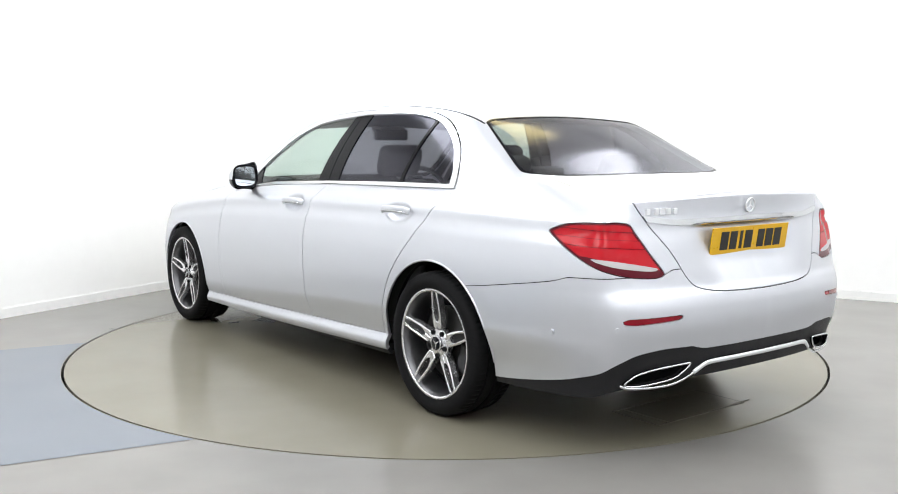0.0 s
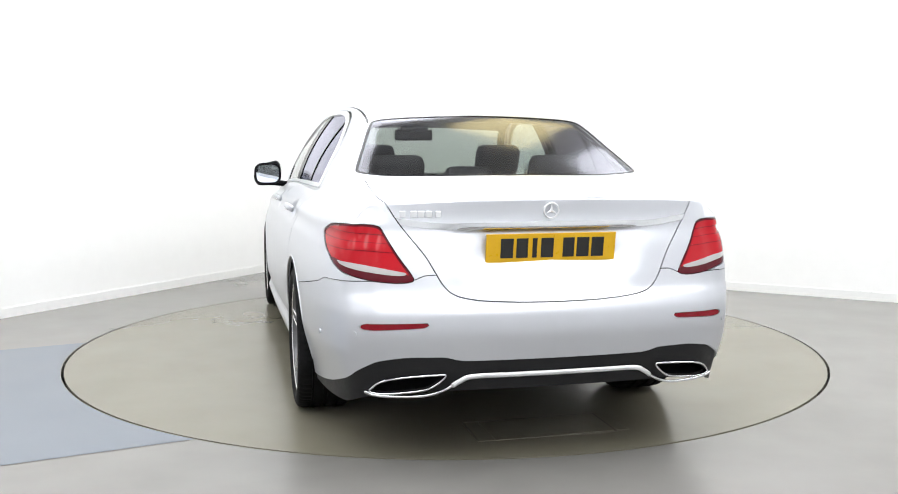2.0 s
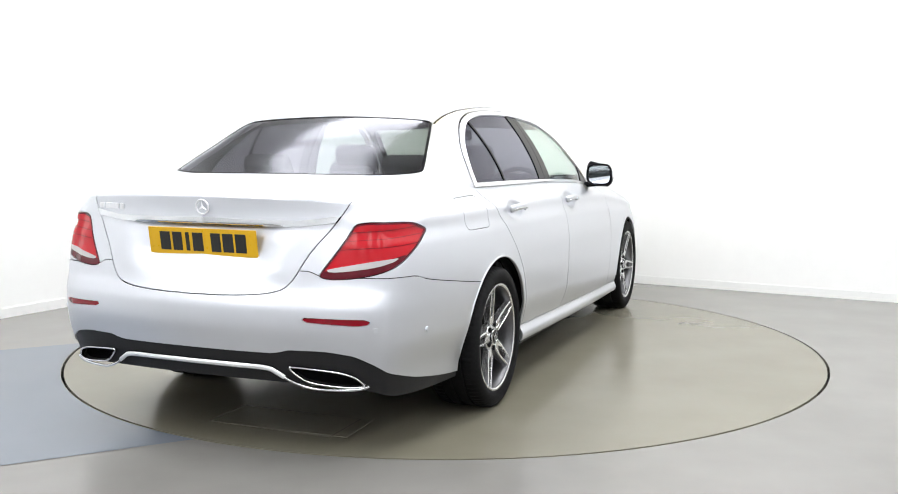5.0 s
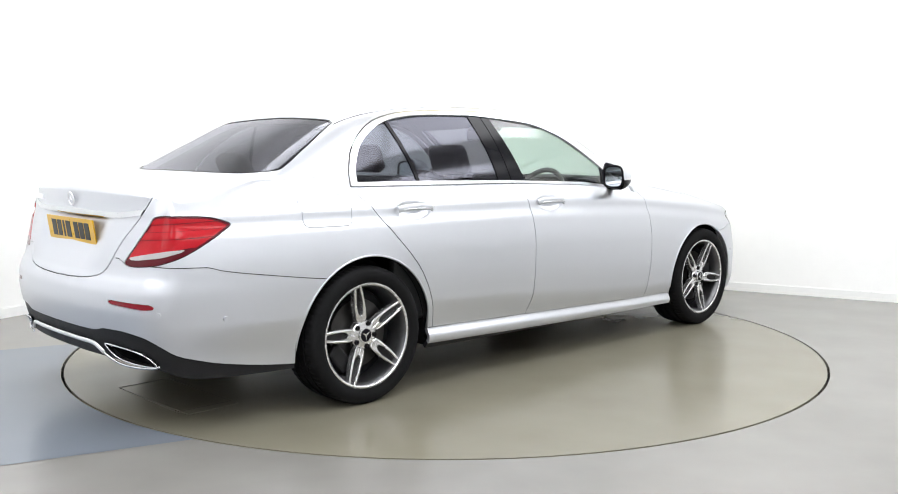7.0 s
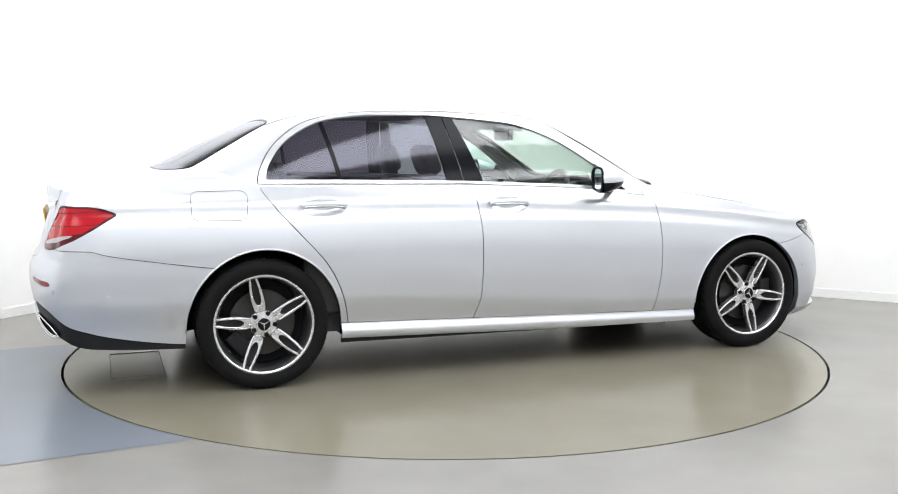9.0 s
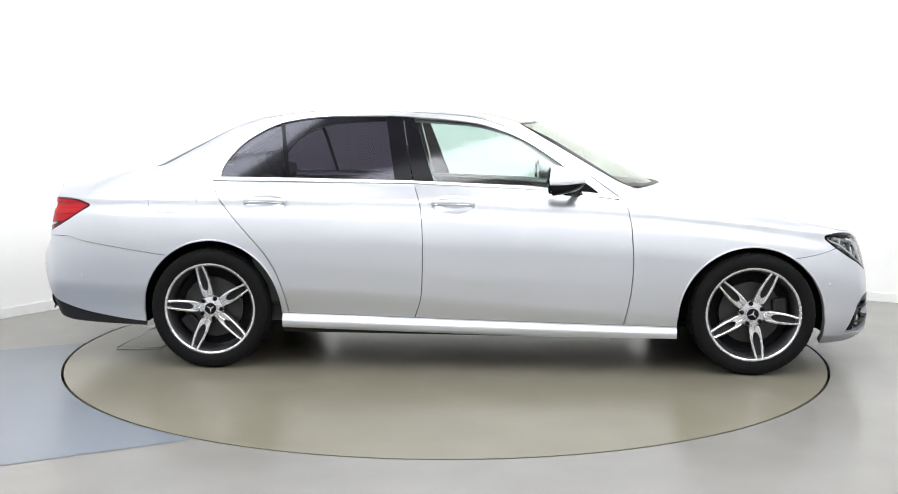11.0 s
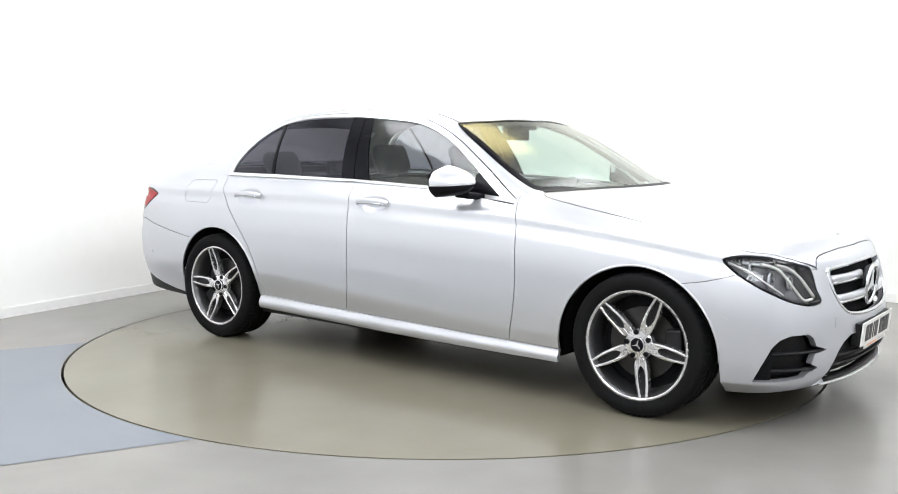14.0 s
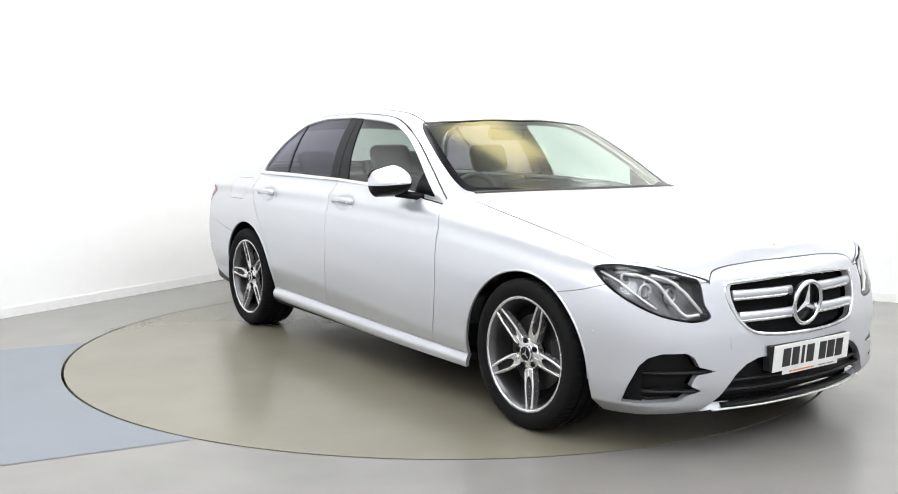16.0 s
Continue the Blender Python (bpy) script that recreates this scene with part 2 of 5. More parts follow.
def lower_body(nu=420, nq=84, nf=14, nd=26):
    """Half of the lower body as a grid: points, and for each the arc length along the outline."""
    s = np.linspace(0, LENGTH, nu)
    c = outline(s)
    t = np.gradient(c, axis=0)
    t /= np.linalg.norm(t, axis=1)[:, None]
    nrm = np.stack([-t[:, 1], t[:, 0]], 1)          # outward
    nrm[0], nrm[-1] = (-1, 0), (1, 0)
    wr, wf, ws = np.maximum(-nrm[:, 0], 0) ** 2, np.maximum(nrm[:, 0], 0) ** 2, nrm[:, 1] ** 2
    rows = []
    zl, ze, zc, zcr = z_low(c[:, 0]), z_end(c[:, 0]), z_char(c[:, 0]), z_crease(c[:, 0])
    for q in np.linspace(0, 1, nq):
        z = zl + (ze - zl) * q
        flank = smooth((1.16 - np.abs(c[:, 0])) / 0.1)
        d = ws * (tuck_foot(z) * (1 - flank) + flank * sill_bulge(z - sill_top(c[:, 0])) + tuck_low(z - zcr) + tuck_high(z - zc)) + wr * (tuck_rear(z) + recess(c[:, 1], z)) + wf * tuck_nose(z)
        for hx, hz in HANDLES:       # hollows behind the door handles
            g = np.maximum(0, 1 - ((c[:, 0] - hx) / 0.118) ** 2 - ((z - hz) / 0.044) ** 2)
            d = d + 0.020 * np.minimum(1, g * 1.6)
        rows.append(np.column_stack([c - nrm * d[:, None], z]))
    end, before = rows[-1], rows[-4]
    d_end = np.linalg.norm(end[:, :2] - c, axis=1)
    inset = d_end + ws * 0.11 + wr * 0.025 + wf * 0.085
    k = c - nrm * inset[:, None]
    k[:, 1] = np.maximum(k[:, 1], 0)
    k = np.column_stack([k, deck(k[:, 0], k[:, 1])])
    spine = np.column_stack([np.clip(c[:, 0], -2.6, 2.3) * 0.90, 0 * s])
    way = spine - k[:, :2]
    e0 = end - before
    e0 /= np.linalg.norm(e0, axis=1)[:, None]
    step = 0.02
    k2 = k[:, :2] + way / np.maximum(np.linalg.norm(way, axis=1), 1e-6)[:, None] * step
    e1 = np.column_stack([k2, deck(k2[:, 0], k2[:, 1])]) - k
    e1 /= np.linalg.norm(e1, axis=1)[:, None]
    span = np.linalg.norm(k - end, axis=1)[:, None]
    for f in np.linspace(0, 1, nf + 1)[1:]:
        h = (end * (1 + 2 * f) * (1 - f) ** 2 + e0 * span * 1.0 * f * (1 - f) ** 2
             + k * f * f * (3 - 2 * f) + e1 * span * 1.0 * f * f * (f - 1))
        rows.append(h)
    for w in np.linspace(0, 1, nd + 1)[1:]:
        xy = k[:, :2] + way * w
        rows.append(np.column_stack([xy, deck(xy[:, 0], xy[:, 1])]))
    grid = np.stack(rows)                            # rows, nu, 3
    grid[:, 0, 1] = 0
    grid[:, -1, 1] = 0
    return grid, np.broadcast_to(s, grid.shape[:2])


roof_z = pchip([-2.15, -1.95, -1.7, -1.5, -1.35, -1.2, -1.0, -0.7, -0.4, -0.1, 0.1, 0.25, 0.45, 0.7, 1.0, 1.2],
               [1.02, 1.100, 1.225, 1.315, 1.372, 1.413, 1.443, 1.463, 1.467, 1.456, 1.435, 1.405, 1.318, 1.195, 1.035, 0.93])
rail_y = pchip([-2.1, -1.84, -1.39, -1.0, -0.4, 0.0, 0.3, 0.6, 0.9, 1.2], [0.70, 0.655, 0.555, 0.56, 0.57, 0.58, 0.625, 0.70, 0.765, 0.80])
rail_z = pchip([-2.15, -1.98, -1.84, -1.62, -1.39, -1.2, -1.0, -0.6, -0.3, 0.0, 0.2, 0.4, 0.6, 0.8, 1.0, 1.2],
               [0.97, 1.04, 1.105, 1.225, 1.340, 1.392, 1.418, 1.438, 1.436, 1.408, 1.355, 1.258, 1.135, 1.005, 0.90, 0.85])
belt_y = pchip([-2.1, -1.8, -1.5, -1.2, 0.5, 0.9, 1.2], [0.72, 0.768, 0.797, 0.801, 0.803, 0.795, 0.78])
belt_z = pchip([-2.1, -1.8, -1.45, -0.8, 0.0, 0.8, 1.2], [0.90, 0.950, 0.987, 1.005, 0.985, 0.912, 0.84])


def greenhouse(nx=300, ns=48, nf=16, nr=34):
    """Half of the cabin above the belt, as a grid."""
    x = np.linspace(-2.12, 1.18, nx)
    b = np.column_stack([belt_y(x), belt_z(x)])
    r = np.column_stack([rail_y(x), np.maximum(rail_z(x), belt_z(x) + 0.01)])
    zc = np.maximum(roof_z(x), r[:, 1] + 0.002)
    span = np.linalg.norm(r - b, axis=1)
    cut_a = np.minimum(0.35, np.interp(x, [-1.6, -0.9, -0.1, 0.4], [0.09, 0.06, 0.055, 0.028]) / np.maximum(span, 0.05))
    cut_b = np.interp(x, [-1.6, -0.9, -0.1, 0.4], [0.09, 0.10, 0.09, 0.035])

    def side(t):
        p = b + (r - b) * t[:, None]
        p[:, 0] += 0.035 * 4 * t * (1 - t) * np.minimum(1, span / 0.4)
        return p

    def top(y):
        return np.column_stack([y, zc - (zc - r[:, 1]) * (y / r[:, 0]) ** 2.0])

    rows = [side((1 - cut_a) * q) for q in np.linspace(0, 1, ns)]
    p0, p2 = rows[-1], top(r[:, 0] - cut_b)
    t0 = side(1 - cut_a + 0.001) - side(1 - cut_a - 0.001)
    t1 = top(r[:, 0] - cut_b - 0.001) - top(r[:, 0] - cut_b + 0.001)
    t0 /= np.linalg.norm(t0, axis=1)[:, None]
    t1 /= np.linalg.norm(t1, axis=1)[:, None]
    gap = np.linalg.norm(p2 - p0, axis=1)[:, None] * 1.1
    for f in np.linspace(0, 1, nf + 1)[1:]:
        rows.append(p0 * (1 + 2 * f) * (1 - f) ** 2 + t0 * gap * f * (1 - f) ** 2 + p2 * f * f * (3 - 2 * f) + t1 * gap * f * f * (f - 1))
    for w in np.linspace(0, 1, nr + 1)[1:]:
        rows.append(top((r[:, 0] - cut_b) * (1 - w)))
    yz = np.stack(rows)
    return np.concatenate([np.broadcast_to(x, yz.shape[:2])[..., None], yz], -1), np.broadcast_to(x, yz.shape[:2])


def grid_mesh(grid, extra):
    """Triangles of a grid with smooth normals: verts, normals, arc lengths, faces."""
    a, b = np.gradient(grid, axis=0), np.gradient(grid, axis=1)
    n = np.cross(a, b)
    n[..., 1][np.abs(grid[..., 1]) < 1e-6] = 0
    n /= np.maximum(np.linalg.norm(n, axis=2), 1e-12)[..., None]
    r, c = grid.shape[:2]
    i = np.arange(r * c).reshape(r, c)
    q = np.stack([i[:-1, :-1], i[:-1, 1:], i[1:, 1:], i[1:, :-1]], -1).reshape(-1, 4)
    f = np.concatenate([q[:, [0, 1, 2]], q[:, [0, 2, 3]]])
    return [grid.reshape(-1, 3), n.reshape(-1, 3), extra.reshape(-1).copy(), f[:, ::-1]]

# ---- helpers for meshes ----


def obj(name, verts, faces, mat, parent=None, label="", smooth=True, normals=None):
    me = bpy.data.meshes.new(name)
    me.from_pydata([tuple(v) for v in verts], [], [tuple(f) for f in faces])
    me.materials.append(mat)
    if smooth:
        me.polygons.foreach_set("use_smooth", [True] * len(me.polygons))
    if normals is not None:
        me.normals_split_custom_set_from_vertices([tuple(n) for n in normals])
    ob = new(name, me)
    ob.parent = parent
    if label:
        ob["label"] = label
    return ob


def part(name, bm, mat, parent=None, label="", smooth=False):
    me = bpy.data.meshes.new(name)
    bmesh.ops.recalc_face_normals(bm, faces=bm.faces)
    bm.to_mesh(me)
    bm.free()
    me.materials.append(mat)
    if smooth:
        me.polygons.foreach_set("use_smooth", [True] * len(me.polygons))
    ob = new(name, me)
    ob.parent = parent
    if label:
        ob["label"] = label
    return ob


def box(bm, lo, hi, bevel=0.0, m=None):
    r = bmesh.ops.create_cube(bm, size=1.0, matrix=Matrix.Translation([(a + b) / 2 for a, b in zip(lo, hi)]) @ Matrix.Diagonal((*[b - a for a, b in zip(lo, hi)], 1)))
    if bevel:
        es = list({e for v in r["verts"] for e in v.link_edges})
        g = bmesh.ops.bevel(bm, geom=es, offset=bevel, segments=2, affect="EDGES", profile=0.5)
        vs = list({v for f in g["faces"] for v in f.verts} | {v for v in r["verts"] if v.is_valid})
    else:
        vs = r["verts"]
    if m is not None:
        bmesh.ops.transform(bm, matrix=m, verts=vs)
    return vs


# ---- the photo studio ----
ROOM = pose(-1.23, 4.19, 0, 0, 0, -29.45)      # corner; x along the right-hand wall, y out of the room
RW, RD, RH = 9.6, 11.0, 3.5


def wall(name, lo, hi, label, mat=WALL_M):
    bm = bmesh.new()
    box(bm, lo, hi)
    ob = part(name, bm, mat)
    ob.matrix_basis = ROOM
    return tagged(ob, label, "wall", kind="structure")


wall("wall_north", (-0.15, 0, 0), (RW + 0.15, 0.15, RH), "white painted studio wall above a white skirting")
wall("wall_west", (-0.15, -RD, 0), (0, 0, RH), "white painted studio wall above a white skirting")
# two unseen walls, added to close the room and hold down bounced light
wall("wall_east", (RW, -RD, 0), (RW + 0.15, 0, RH), "plain studio wall out of view, its grey set for bounced light", BACKWALL_M)
wall("wall_south", (-0.15, -RD - 0.15, 0), (RW + 0.15, -RD, RH), "plain studio wall out of view, its grey set for bounced light", BACKWALL_M)
bm = bmesh.new()
box(bm, (-0.15, -RD - 0.15, RH), (RW + 0.15, 0.15, RH + 0.1))
ceil = part("ceiling", bm, WALL_M)
ceil.matrix_basis = ROOM
tagged(ceil, "white painted studio ceiling with light panels", "ceiling", kind="structure")

R_DISC, N_DISC = 2.232, 192
# floor with a round well for the turntable
bm = bmesh.new()
ring = [bm.verts.new(((R_DISC + 0.007) * math.cos(2 * math.pi * i / N_DISC), (R_DISC + 0.007) * math.sin(2 * math.pi * i / N_DISC), 0)) for i in range(N_DISC)]
low = [bm.verts.new((v.co.x, v.co.y, -0.06)) for v in ring]
far = []
inv = ROOM.inverted()
for v in ring:
    a, d = inv @ Vector((0, 0, 0)), (inv.to_3x3() @ Vector((v.co.x, v.co.y, 0))).normalized()
    k = min(((RW + 0.1 if d.x > 0 else -0.1) - a.x) / d.x if abs(d.x) > 1e-6 else 1e9, ((0.1 if d.y > 0 else -RD - 0.1) - a.y) / d.y if abs(d.y) > 1e-6 else 1e9)
    p = ROOM @ (a + d * k)
    far.append(bm.verts.new((p.x, p.y, 0)))
for i in range(N_DISC):
    j = (i + 1) % N_DISC
    bm.faces.new((ring[i], ring[j], far[j], far[i]))
    bm.faces.new((ring[i], low[i], low[j], ring[j]))
floor = part("floor", bm, FLOOR_M)
tagged(floor, "glossy grey resin studio floor round a turntable", "floor", kind="structure")
bm = bmesh.new()
bmesh.ops.create_circle(bm, cap_ends=True, segments=96, radius=R_DISC + 0.2, matrix=pose(0, 0, -0.06))
tagged(part("turntable_pit", bm, DARK_M), "dark pit below the turntable", "pit", kind="structure")

for nm, lo, hi in (("skirting", (0, -0.016, 0), (RW, 0, 0.075)), ("skirting", (0, -RD, 0), (0.016, -0.016, 0.075))):
    bm = bmesh.new()
    box(bm, lo, hi)
    es = [e for e in bm.edges if all(v.co.z > 0.07 for v in e.verts)]
    bmesh.ops.bevel(bm, geom=es, offset=0.006, segments=2, affect="EDGES")
    ob = part("baseboard", bm, TRIM_M)
    ob.matrix_basis = ROOM
    tagged(ob, "white painted skirting board along the wall", "skirting", kind="structure")

# painted lane from the side of the turntable to the wall
bm = bmesh.new()
lane, LN = [], 48
u = Vector((0.894, 0.447, 0))
n = Vector((-0.447, 0.894, 0))
for i in range(LN + 1):
    h = -1.30 + 2.26 * i / LN
    edge = n * h - u * math.sqrt((R_DISC + 0.012) ** 2 - h * h)
    a, d = inv @ edge, inv.to_3x3() @ -u
    k = min((0 - a.x) / d.x if d.x < 0 else 1e9, (-RD - a.y) / d.y if d.y < 0 else 1e9)
    out = edge - u * min(k, 5.0)
    lane.append((bm.verts.new((edge.x, edge.y, 0.002)), bm.verts.new((out.x, out.y, 0.002))))
for (a, b), (c, d) in zip(lane, lane[1:]):
    bm.faces.new((a, c, d, b))
tagged(part("painted_lane", bm, BLUE_M), "blue-grey painted lane on the studio floor", "floor paint", kind="structure")

# rounded corner between the two walls, added to smooth away the corner's shade
bm = bmesh.new()
arc = [(0.9 - 0.9 * math.sin(t), -0.9 + 0.9 * math.cos(t)) for t in np.linspace(0, math.pi / 2, 24)]
lo_, hi_ = [bm.verts.new((x, y, 0)) for x, y in arc], [bm.verts.new((x, y, RH)) for x, y in arc]
for i in range(23):
    bm.faces.new((lo_[i], lo_[i + 1], hi_[i + 1], hi_[i]))
cove = part("wall_corner", bm, WALL_M, smooth=True)
cove.matrix_basis = ROOM
tagged(cove, "rounded white corner added to even out the wall shading", "wall", kind="structure")

# ceiling lights
for i in range(3):
    for j in range(4):
        e = new("ceiling_light")
        bm = bmesh.new()
        box(bm, (-0.67, -1.27, -0.05), (0.67, -1.25, 0)), box(bm, (-0.67, 1.25, -0.05), (0.67, 1.27, 0))
        box(bm, (-0.67, -1.25, -0.05), (-0.65, 1.25, 0)), box(bm, (0.65, -1.25, -0.05), (0.67, 1.25, 0))
        part("frame", bm, TRIM_M, e)
        bm = bmesh.new()
        box(bm, (-0.65, -1.25, -0.04), (0.65, 1.25, -0.03))
        part("diffuser", bm, PANEL_M, e)
        e.matrix_basis = ROOM @ pose(1.7 + 3.1 * i, -1.6 - 2.6 * j, RH)
        tagged(e, "white framed ceiling light panel, lit", "ceiling light", "ceiling lights")

# one smaller warm lamp between the panels
lamp_w = new("ceiling_lamp")
bm = bmesh.new()
box(bm, (-0.47, -0.62, -0.05), (0.47, -0.60, 0)), box(bm, (-0.47, 0.60, -0.05), (0.47, 0.62, 0))
box(bm, (-0.47, -0.60, -0.05), (-0.45, 0.60, 0)), box(bm, (0.45, -0.60, -0.05), (0.47, 0.60, 0))
part("frame", bm, TRIM_M, lamp_w)
bm = bmesh.new()
box(bm, (-0.45, -0.60, -0.04), (0.45, 0.60, -0.03))
part("diffuser", bm, WARM_M, lamp_w)
lamp_w.matrix_basis = ROOM @ pose(3.25, -1.6, RH)
tagged(lamp_w, "small white framed ceiling lamp, lit warm yellow", "ceiling lamp")

# turntable
turntable = new("turntable")
bm = bmesh.new()
c = bmesh.ops.create_cone(bm, cap_ends=True, segments=N_DISC, radius1=R_DISC - 0.007, radius2=R_DISC - 0.007, depth=0.05, matrix=pose(0, 0, -0.025))
part("plate", bm, DISC_M, turntable)
tagged(turntable, "round grey resin-coated vehicle turntable flush with the floor", "turntable")

# a chip in the floor at the edge of the turntable well
bm = bmesh.new()
bmesh.ops.create_circle(bm, cap_ends=True, segments=7, radius=0.022, matrix=pose(-2.232, 0.385, 0.0025) @ Matrix.Diagonal((1.0, 0.45, 1, 1)))
tagged(part("floor_chip", bm, DARK_M), "small dark chip in the floor beside the turntable gap", "chip", kind="structure")

# ---- car: cutting the design surface into panels ----


def signed(poly, p):
    """Distance of the points p (n, 2) from a closed outline, negative inside."""
    poly = np.asarray(poly, float)
    a, b = poly, np.roll(poly, -1, 0)
    best = np.full(len(p), 1e9)
    inside = np.zeros(len(p), bool)
    for (ax, ay), (bx, by) in zip(a, b):
        dx, dy = bx - ax, by - ay
        t = np.clip(((p[:, 0] - ax) * dx + (p[:, 1] - ay) * dy) / max(dx * dx + dy * dy, 1e-12), 0, 1)
        best = np.minimum(best, np.hypot(p[:, 0] - ax - t * dx, p[:, 1] - ay - t * dy))
        if ay != by:
            inside ^= ((ay > p[:, 1]) != (by > p[:, 1])) & (p[:, 0] < dx * (p[:, 1] - ay) / dy + ax)
    return np.where(inside, -best, best)


def clip(M, f):
    """The piece of a mesh where the field f, given at its vertices, is below zero."""
    V, N, S, F = M
    f = np.where(np.abs(f) < 1e-6, 1e-6, f)
    inn = f < 0
    k = inn[F].sum(1)
    keep = F[k == 3]
    one, two = F[k == 1], F[k == 2]
    for _ in range(2):
        m = ~inn[one[:, 0]] if len(one) else []
        if len(one):
            one[m] = np.roll(one[m], -1, 1)
        if len(two):
            m = inn[two[:, 0]]
            two[m] = np.roll(two[m], -1, 1)
    e = np.concatenate([one[:, [0, 1]], one[:, [0, 2]], two[:, [0, 1]], two[:, [0, 2]]])
    if not len(e):
        F2 = keep
        V2, N2, S2 = V, N, S
    else:
        es = np.sort(e, 1)
        u, ix = np.unique(es, axis=0, return_inverse=True)
        ix = ix.reshape(-1)
        t = (f[u[:, 0]] / (f[u[:, 0]] - f[u[:, 1]]))[:, None]
        V2 = np.concatenate([V, V[u[:, 0]] * (1 - t) + V[u[:, 1]] * t])
        n = N[u[:, 0]] * (1 - t) + N[u[:, 1]] * t
        N2 = np.concatenate([N, n / np.maximum(np.linalg.norm(n, axis=1), 1e-9)[:, None]])
        S2 = np.concatenate([S, S[u[:, 0]] * (1 - t[:, 0]) + S[u[:, 1]] * t[:, 0]])
        ix = ix + len(V)
        n1, n2 = len(one), len(two)
        ab, ac, pb, pc = ix[:n1], ix[n1:2 * n1], ix[2 * n1:2 * n1 + n2], ix[2 * n1 + n2:]
        F2 = np.concatenate([keep, np.stack([one[:, 0], ab, ac], 1) if n1 else keep[:0],
                             np.stack([pb, two[:, 1], two[:, 2]], 1) if n2 else keep[:0],
                             np.stack([pb, two[:, 2], pc], 1) if n2 else keep[:0]])
    used, back = np.unique(F2, return_inverse=True)
    return [V2[used], N2[used], S2[used], back.reshape(-1, 3)]


def split(M, f, gap=0.0022):
    """Both sides of a shut line: the piece inside and the rest, with a gap between."""
    return clip(M, f + gap), clip(M, gap - f)


def plan(M):
    return M[0][:, :2]


def side_view(M):
    return M[0][:, [0, 2]]


def rear_view(M):
    return M[0][:, [1, 2]]


def wrap(M):
    return np.column_stack([M[2], M[0][:, 2]])


def offset(M, d):
    return [M[0] - M[1] * d, M[1], M[2], M[3]]


def emit(name, M, mat, parent, label="", edge=0.012, both=False, right=False):
    """A panel as one mesh with a folded edge. both: mirrored over the middle; right: on the right-hand side."""
    V, N, S, F = M
    if not len(F):
        return None
    d = np.concatenate([F[:, [0, 1]], F[:, [1, 2]], F[:, [2, 0]]])
    key = np.sort(d, 1)
    u, ix, n = np.unique(key, axis=0, return_inverse=True, return_counts=True)
    rim = d[n[ix.reshape(-1)] == 1]
    rim = rim[~((np.abs(V[rim[:, 0], 1]) < 1e-4) & (np.abs(V[rim[:, 1], 1]) < 1e-4))]
    VV, NN, FF = [V], [N], [F]
    if edge and len(rim):
        k = len(V)
        a, b = rim[:, 0], rim[:, 1]
        r = len(rim)
        VV += [V[a], V[b], V[b] - N[b] * edge, V[a] - N[a] * edge]
        NN += [np.zeros((4 * r, 3))]
        i = k + np.arange(r)
        FF += [np.stack([i + r, i, i + 3 * r], 1), np.stack([i + r, i + 3 * r, i + 2 * r], 1)]
    V, N, F = np.concatenate(VV), np.concatenate(NN), np.concatenate(FF)
    if right or both:
        Vm, Nm, Fm = V * (1, -1, 1), N * (1, -1, 1), F[:, ::-1]
        V, N, F = (np.concatenate([V, Vm]), np.concatenate([N, Nm]), np.concatenate([F, Fm + len(V)])) if both else (Vm, Nm, Fm)
    return obj(name, V, F, mat, parent, label, True, N)


def pair(name, M, mat, parent, label="", edge=0.012):
    return [emit(name, M, mat, parent, label, edge), emit(name, M, mat, parent, label, edge, right=True)]


def tube(path, r, n=8, closed=False, flat=1.0, up=(0, 0, 1)):
    """A round or flattened bar along a path, as verts and faces."""
    p = np.asarray(path, float)
    t = np.gradient(p, axis=0)
    if closed:
        t = np.roll(p, -1, 0) - np.roll(p, 1, 0)
    t /= np.maximum(np.linalg.norm(t, axis=1), 1e-9)[:, None]
    a = np.cross(t, np.array(up, float))
    a /= np.maximum(np.linalg.norm(a, axis=1), 1e-9)[:, None]
    b = np.cross(a, t)
    ang = np.linspace(0, 2 * np.pi, n, endpoint=False)
    V = (p[:, None] + (a[:, None] * np.cos(ang)[None, :, None] * flat + b[:, None] * np.sin(ang)[None, :, None]) * r).reshape(-1, 3)
    k, F = len(p), []
    for i in range(k if closed else k - 1):
        j = (i + 1) % k
        F += [(i * n + q, i * n + (q + 1) % n, j * n + (q + 1) % n, j * n + q) for q in range(n)]
    if not closed:
        F += [tuple(range(n))[::-1], tuple((k - 1) * n + q for q in range(n))]
    return V, F


def bar(name, path, r, mat, parent, label="", n=8, closed=False, flat=1.0, mirror=False, up=(0, 0, 1)):
    V, F = tube(path, r, n, closed, flat, up)
    if mirror:
        V, F = V * (1, -1, 1), [f[::-1] for f in F]
    return obj(name, V, F, mat, parent, label)


car = new("car")
tagged(car, "silver four-door saloon car with chrome window trim and alloy wheels", "car")

LB, GH = grid_mesh(*lower_body()), grid_mesh(*greenhouse())

